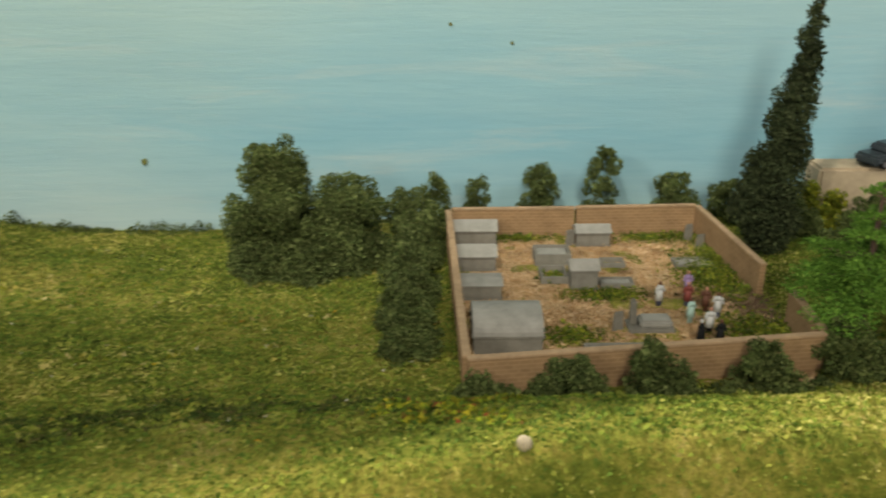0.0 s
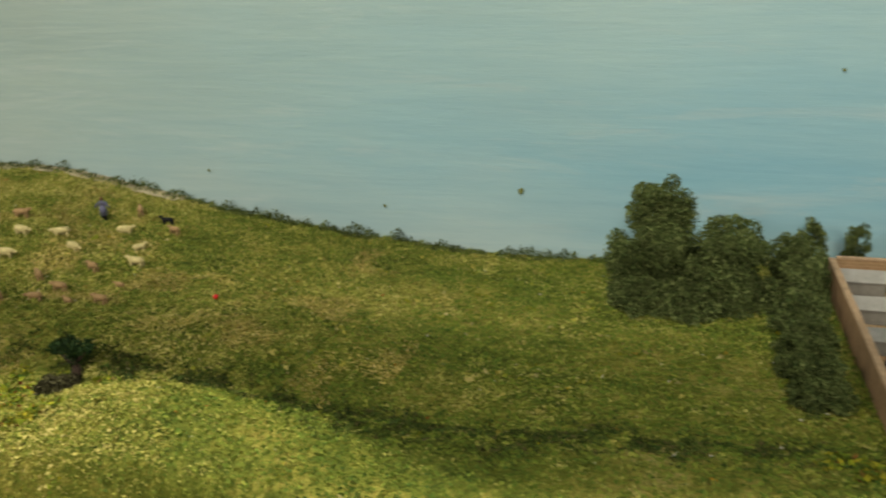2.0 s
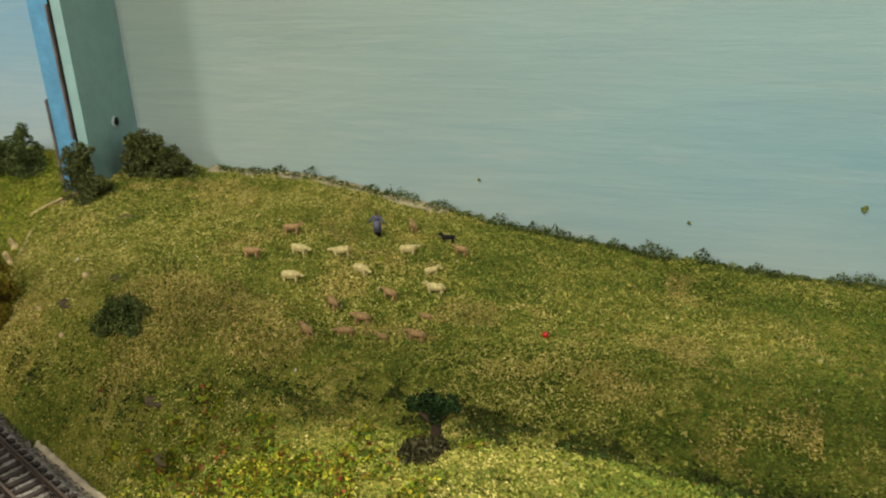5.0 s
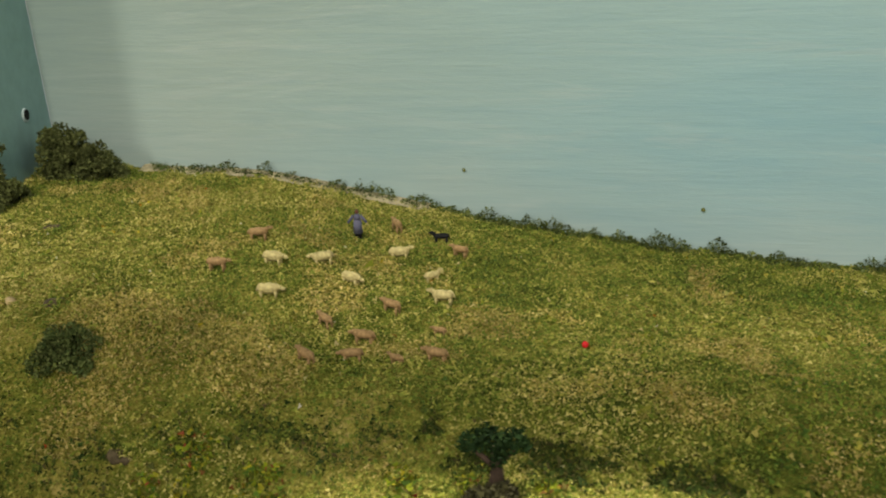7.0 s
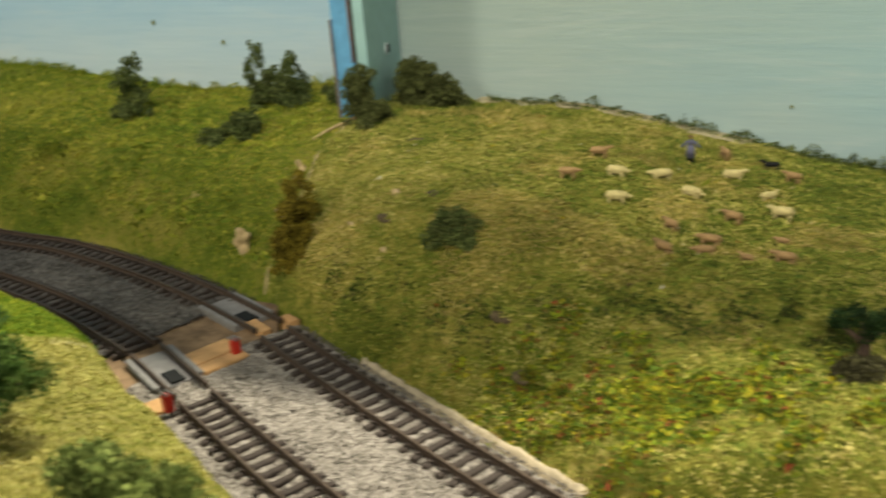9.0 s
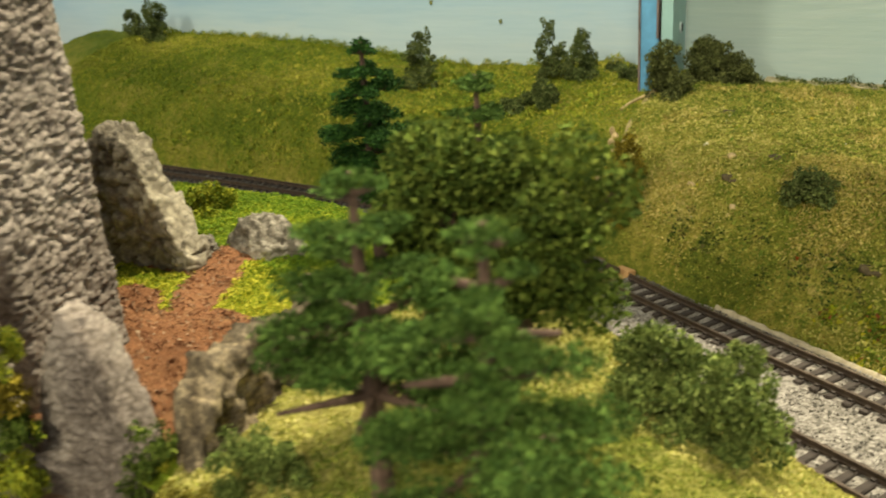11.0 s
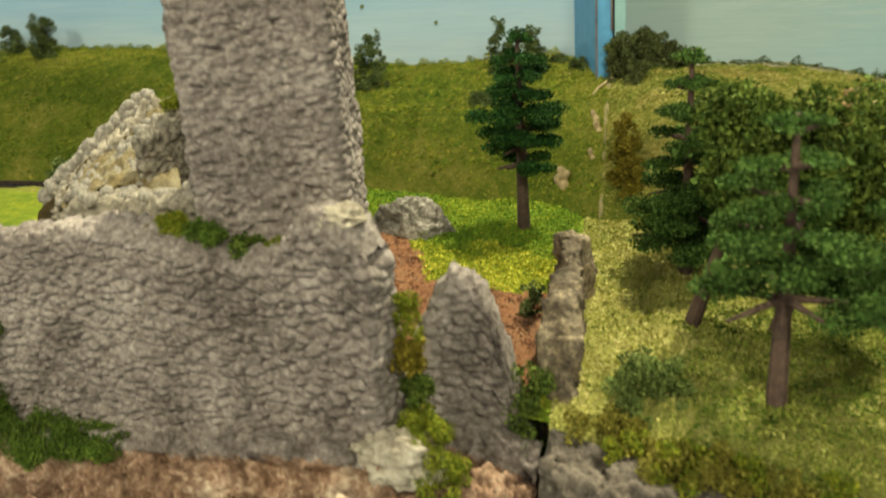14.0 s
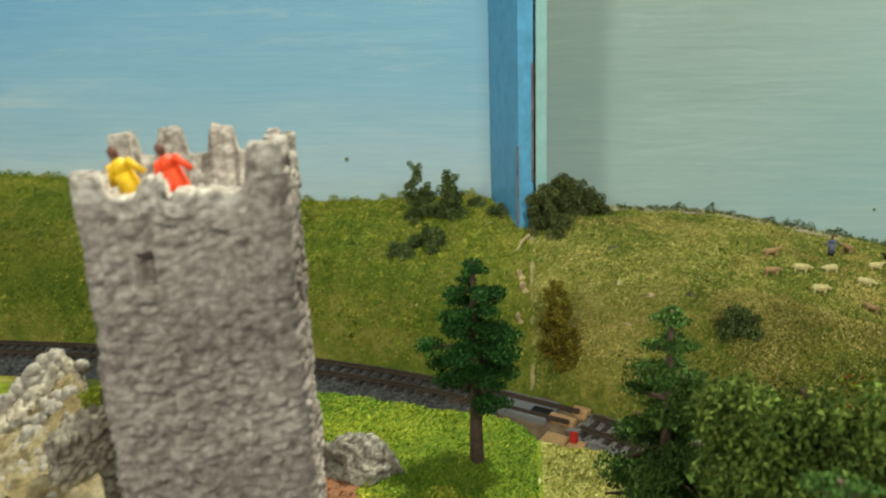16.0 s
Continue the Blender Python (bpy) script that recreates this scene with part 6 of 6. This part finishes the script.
for i in range(230):
    t = rng.random()
    s = rng.uniform(0.0016, 0.0036)
    if i < 22:
        t = (i + 0.5) / 22
        x, y, z = -0.2105 + 0.034 * t + rng.uniform(-0.001, 0.001), -0.262 + 0.039 * t, float(np.interp(t, *RISE)) + 0.0012
        s = rng.uniform(0.003, 0.0046)
    elif i < 80:
        x, y = -0.206 + 0.034 * t + rng.uniform(-0.006, 0.005), -0.262 + 0.039 * t
        z = float(np.interp(t, *RISE)) + rng.uniform(-0.0005, 0.0008)
    elif i < 120:
        x, y, z = -0.168 + 0.058 * t, -0.286 + rng.uniform(-0.005, 0.005), 0.1205 + 0.003 * t
    else:
        d = rng.random()
        x, y = -0.202 + 0.034 * t + (0.024 + 0.016 * t) * d, -0.2655 + 0.039 * t - (0.015 + 0.039 * t) * d
        z = float(np.interp(t, *RISE)) * (1 - d) + 0.1205 * d - 0.001 + rng.uniform(-0.001, 0.001)
        s *= 0.9
    ob = new("stone", shapes[i % 6])
    ob.parent = pile
    ob.matrix_parent_inverse = pile.matrix_basis.inverted()
    ob.matrix_basis = pose(x, y, z, rng.uniform(0, 360), rng.uniform(0, 360), rng.uniform(0, 360)) @ Matrix.Diagonal((s, s, s, 1))


def rock(at, r, mat, label, seed, turn=0.0, name="boulder", rough=0.55, z=None):
    bm = bmesh.new()
    made = bmesh.ops.create_icosphere(bm, subdivisions=5, radius=1.0)["verts"]
    off = Vector((seed * 3.1, seed * 1.7, 0))
    for v in made:
        n = v.co.normalized()
        k = 1 + rough * 0.45 * noise.fractal(n * 1.3 + off, 0.7, 2, 4) + 0.16 * noise.ridged_multi_fractal(n * 2.6 + off, 0.8, 2, 4, 1, 2) - 0.16
        v.co = Vector((n.x * r[0], n.y * r[1], n.z * r[2])) * k
    ob = thing(name, bm, mat, label, "rock", "rocks", smooth=True)
    ob.matrix_basis = pose(at[0], at[1], (land1(*at) if z is None else z), 0, 0, turn)
    return ob


M_BOULDER = stony("boulder_grey", (0.09, 0.08, 0.065), (0.2, 0.175, 0.14), (0.5, 0.46, 0.38), 260, 1.0, 0.0015)
rock((-0.090, -0.156), (0.0205, 0.012, 0.0165), M_BOULDER, "grey weathered boulder with a pale crusted top on the turf", 2, z=0.0605, rough=0.3)
rock((-0.113, -0.172), (0.007, 0.006, 0.008), M_BOULDER, "small grey stone beside the boulder", 5, z=0.062)

rock((-0.0445, -0.3215), (0.0075, 0.0062, 0.0032), stony("bare_white_plaster", (0.22, 0.18, 0.13), (0.4, 0.34, 0.25), (0.56, 0.49, 0.37), 200, 1.0, 0.0008), "bare cream plaster crest on the castle wall corner", 23, name="plaster_crest", z=0.1308, rough=0.8)

# cliff and rocks below the wall


def cliff(name, x0, x1, edge, label, mat, salt, t0=0.0, t1=1.0):
    """A carved plaster rock face that falls from the line edge(x) = (y, z) towards the viewer."""
    xs, ts = np.arange(x0, x1, 0.0011), np.linspace(t0, t1, max(8, int(74 * (t1 - t0))))
    yz = np.array([edge(x) for x in xs])
    x = np.tile(xs, (len(ts), 1))
    t = np.tile(ts[:, None], (1, len(xs)))
    g = np.stack([x, yz[None, :, 0] - 0.052 * t ** 0.85, yz[None, :, 1] - 0.085 * t ** 1.6], -1)
    p = g.reshape(-1, 3)
    d1, d2, own = cells(p * np.array((70, 70, 95)) + 0.35 * np.stack([wave(p * 120, 1), wave(p * 120, 2), wave(p * 120, 3)], 1), salt)
    h = 0.015 * own + 0.011 * ridges(p * 60, 4, 0.55, salt) + 0.0022 * np.minimum(1, (d2 - d1) / 0.3) + 0.0012 * waves(p * 420, 3)
    h = h.reshape(t.shape) * np.minimum(1.0, t * 7)
    g += (h - 0.010 * np.minimum(1.0, t * 7))[..., None] * np.array((0, -0.75, 0.65))
    return thing(name, sheet(name, g, False, mat), label=label, category="rock", kind="structure")


M_CLIFF = stony("cliff_plaster", (0.1, 0.055, 0.034), (0.33, 0.2, 0.128), (0.74, 0.57, 0.4), 90, 1.0, 0.0022)
M_CLIFF_GREY = stony("cliff_grey", (0.03, 0.025, 0.02), (0.085, 0.07, 0.056), (0.24, 0.195, 0.15), 110, 1.0, 0.0018)
def wall_foot(x):
    y = -0.309 - 0.094 * (min(x, -0.034) + 0.215) + 0.022 * float(ease(-0.036, -0.026, x))
    return y, float(np.interp(x, (-0.42, -0.22, -0.18, -0.117, -0.06, -0.035, -0.015, 0.02), (0.03, 0.038, 0.040, 0.050, 0.060, 0.063, 0.058, 0.046)))


cliff("cliff_brown", -0.33, 0.011, wall_foot, "brown and cream carved plaster cliff below the castle wall", M_CLIFF, 1, 0.19)
cliff("cliff_footing", -0.33, 0.011, wall_foot, "smooth grey plaster footing under the castle wall", M_CAST, 1, 0.0, 0.205)
cliff("cliff_dark", 0.0135, 0.34, lambda x: (float(bank_edge(x)) - 0.002, land1(x, float(bank_edge(x)) + 0.002) + 0.0005), "dark grey carved rock face below the wooded bank", M_CLIFF_GREY, 7)
rock((-0.030, -0.332), (0.014, 0.007, 0.008), stony("cream_rock", (0.2, 0.16, 0.12), (0.42, 0.36, 0.27), (0.62, 0.55, 0.43), 150, 1.0, 0.0012), "cream-white rock below the castle wall corner", 9, z=0.056, rough=0.9)
rock((-0.004, -0.325), (0.010, 0.008, 0.013), M_CLIFF, "reddish brown rock below the wall fragment", 14, z=0.036)
rock((0.021, -0.330), (0.010, 0.009, 0.018), M_CLIFF_GREY, "dark grey rock at the board seam", 15, z=0.030)
rock((-0.092, -0.339), (0.012, 0.006, 0.007), M_CLIFF, "brown rock ledge below the castle wall", 16, z=0.043)
bm = bmesh.new()
tube(bm, (-0.30, -0.404, 0.06), (0.32, -0.330, 0.06), 0.0011, 0.0011, 12)
thing("front_rail", bm, painted("dull_grey_rail", (0.085, 0.075, 0.072), 0.45, 60, 0.2), "thin grey metal rail along the front of the layout", "rail", smooth=True)

# moss, ivy and shrubs round the walls
M_GRASS = leafy("fresh_grass_tuft", (0.05, 0.085, 0.015), (0.1, 0.16, 0.022), (0.18, 0.24, 0.035), scale=60)
M_SCRUB = leafy("olive_scrub", (0.12, 0.105, 0.018), (0.22, 0.19, 0.03), (0.34, 0.29, 0.055), scale=60)
for x, y, z, r, h, m, l in (
        (-0.029, -0.316, 0.092, 0.0075, 0.014, M_MOSS, "yellow-green moss in the wall gap"), (-0.028, -0.318, 0.080, 0.008, 0.013, M_BUSH_OCHRE, "ochre moss in the wall gap"), (-0.026, -0.319, 0.070, 0.008, 0.012, M_LEAF, "green ivy in the wall gap"),
        (-0.023, -0.325, 0.058, 0.011, 0.014, M_MOSS, "yellow moss trailing below the wall gap"), (-0.016, -0.332, 0.048, 0.011, 0.015, M_MOSS, "yellow moss trailing below the wall gap"),
        (-0.011, -0.341, 0.034, 0.009, 0.018, M_MOSS, "yellow moss trailing over the cliff"),
        (-0.139, -0.262, 0.1485, 0.006, 0.005, M_MOSS, "yellow-green moss on top of the ruined gable"), (-0.110, -0.315, 0.1205, 0.009, 0.006, M_MOSS, "green moss tuft on top of the castle wall"), (-0.096, -0.3165, 0.1185, 0.010, 0.007, M_GRASS, "green moss tuft on top of the castle wall"), (-0.080, -0.318, 0.1165, 0.007, 0.006, M_LEAF, "dark green moss tuft on top of the castle wall"), (-0.068, -0.319, 0.1165, 0.006, 0.006, M_MOSS, "yellow moss tuft on top of the castle wall"),
        (0.004, -0.298, 0.044, 0.0125, 0.032, M_LEAF, "dark green bush between wall fragment and slab"),
        (-0.008, -0.240, 0.060, 0.007, 0.018, M_BUSH, "dark green ivy against the inside of the slab"),
        (0.037, -0.292, 0.055, 0.0125, 0.026, M_SAGE, "rounded grey-green shrub on the wooded bank"), (0.047, -0.289, 0.056, 0.0105, 0.021, M_SAGE, "rounded grey-green shrub on the wooded bank"),
        (-0.198, -0.314, 0.045, 0.014, 0.044, M_LEAF, "green ivy climbing the castle wall"), (-0.205, -0.325, 0.034, 0.026, 0.020, M_GRASS, "green grass tuft at the foot of the castle wall"), (-0.172, -0.327, 0.036, 0.022, 0.014, M_GRASS, "green grass tuft at the foot of the castle wall"), (-0.146, -0.331, 0.041, 0.016, 0.008, M_GRASS, "green grass tuft at the foot of the castle wall")):
    bush((x, y, z), r, h, m, l, 10, 0.00055 if m in (M_MOSS, M_GRASS) else 0.0008, 9e5 if m in (M_MOSS, M_GRASS) else 5e5)
rng = np.random.default_rng(91)
for i in range(34):
    x = 0.024 + 0.2 * (i + rng.random()) / 34
    y = float(bank_edge(x)) + rng.uniform(-0.008, 0.006)
    r = rng.uniform(0.009, 0.015)
    bush((float(x), float(y), float(land1(x, float(bank_edge(x)) + 0.003)) - 0.005), float(r), float(r * rng.uniform(0.9, 1.4)), (M_SCRUB, M_SCRUB, M_MOSS)[i % 3], "yellow-olive scrub along the edge of the cliff", 7, 0.0008, 4e5, group="cliff scrub")
for i in range(16):
    x, y = 0.06 + 0.012 * i + 0.01 * math.sin(i * 5.1), -0.262 + 0.035 * math.sin(i * 2.3)
    bush((x, y), 0.007, 0.006, M_LEAF, "low green weed tuft under the model trees", 5, 0.001, group="weed tufts in the wood")
bush((0.113, -0.184), 0.022, 0.034, M_SAGE, "loose grey-green bush beside the track bank", 14)
bush((0.136, -0.182), 0.020, 0.042, M_SAGE, "loose grey-green bush beside the track bank", 14)
bush((0.170, -0.23), 0.014, 0.02, M_LEAF, "small green bush on the bank", 8)
bush((-0.36, -0.075), 0.024, 0.032, M_BUSH, "dark green foam bush beside the curved track", 12)
bush((-0.17, -0.12), 0.02, 0.02, M_MOSS, "yellow-ochre bush at the edge of the mound", 9)
for x, y in ((-0.105, -0.165), (-0.115, -0.178), (-0.098, -0.19), (-0.125, -0.19)):
    bush((x, y), 0.006, 0.004, M_MOSS, "yellow-green tuft on the castle turf", 6, 0.0009)

# ---------------------------------------------------------------- trees
conifer((-0.037, -0.137), 0.099, 0.0225, 0.37, M_PINE, "dark green layered model pine on the castle mound", 8, 71, 0.12, M_BARK_GREY, 0.0034, 7, flat=0.5, pad=0.74, bald=0.14, waist=0.34)
conifer((0.044, -0.176), 0.097, 0.024, 0.22, M_PINE_LIGHT, "model conifer with a bare brown upper trunk on the bank", 8, 72, 0.1, None, 0.0032, 8, sparse=0.9, bald=0.25)
conifer((0.080, -0.2845), 0.093, 0.029, 0.42, M_PINE_LIGHT, "bright green layered model cedar with bare brown twigs", 6, 73, 0.02, None, 0.0034, 6, sparse=0.8, flat=0.34, bald=0.2, pad=0.85)
conifer((0.118, -0.291), 0.092, 0.028, 0.44, M_PINE_LIGHT, "bright green layered model cedar near the cliff edge", 6, 74, 0.02, None, 0.0038, 6, sparse=0.8, flat=0.34, bald=0.2, pad=0.85)


def broadleaf(at, lean, height, r, label, seed, mat=None):
    rng = np.random.default_rng(seed)
    top = Vector((lean[0], lean[1], height))
    balls, limbs = [], []
    for i in range(26):
        d = rng.normal(size=3)
        d /= np.linalg.norm(d)
        k = r * rng.uniform(0.25, 0.72)
        c = (top.x + d[0] * k, top.y + d[1] * k, height + d[2] * k * 1.35)
        balls.append((*c, r * rng.uniform(0.26, 0.42)))
        if i % 4 == 0:
            limbs.append(((top.x * 0.75, top.y * 0.75, height * 0.75), c))
    return tree(at, [(0, 0, 0), (top.x * 0.5, top.y * 0.5, height * 0.5), tuple(top)], balls, mat or M_LEAF, label, None, limbs, 0.0032, 0.0012, 2.6e5, 0.65)


broadleaf((0.050, -0.235), (0.019, 0.006), 0.066, 0.029, "leaning broad-leaved model tree with glossy dark green leaves", 81)
broadleaf((0.0805, -0.229), (0.016, 0.004), 0.0615, 0.0285, "leaning broad-leaved model tree with dark green leaves", 82)
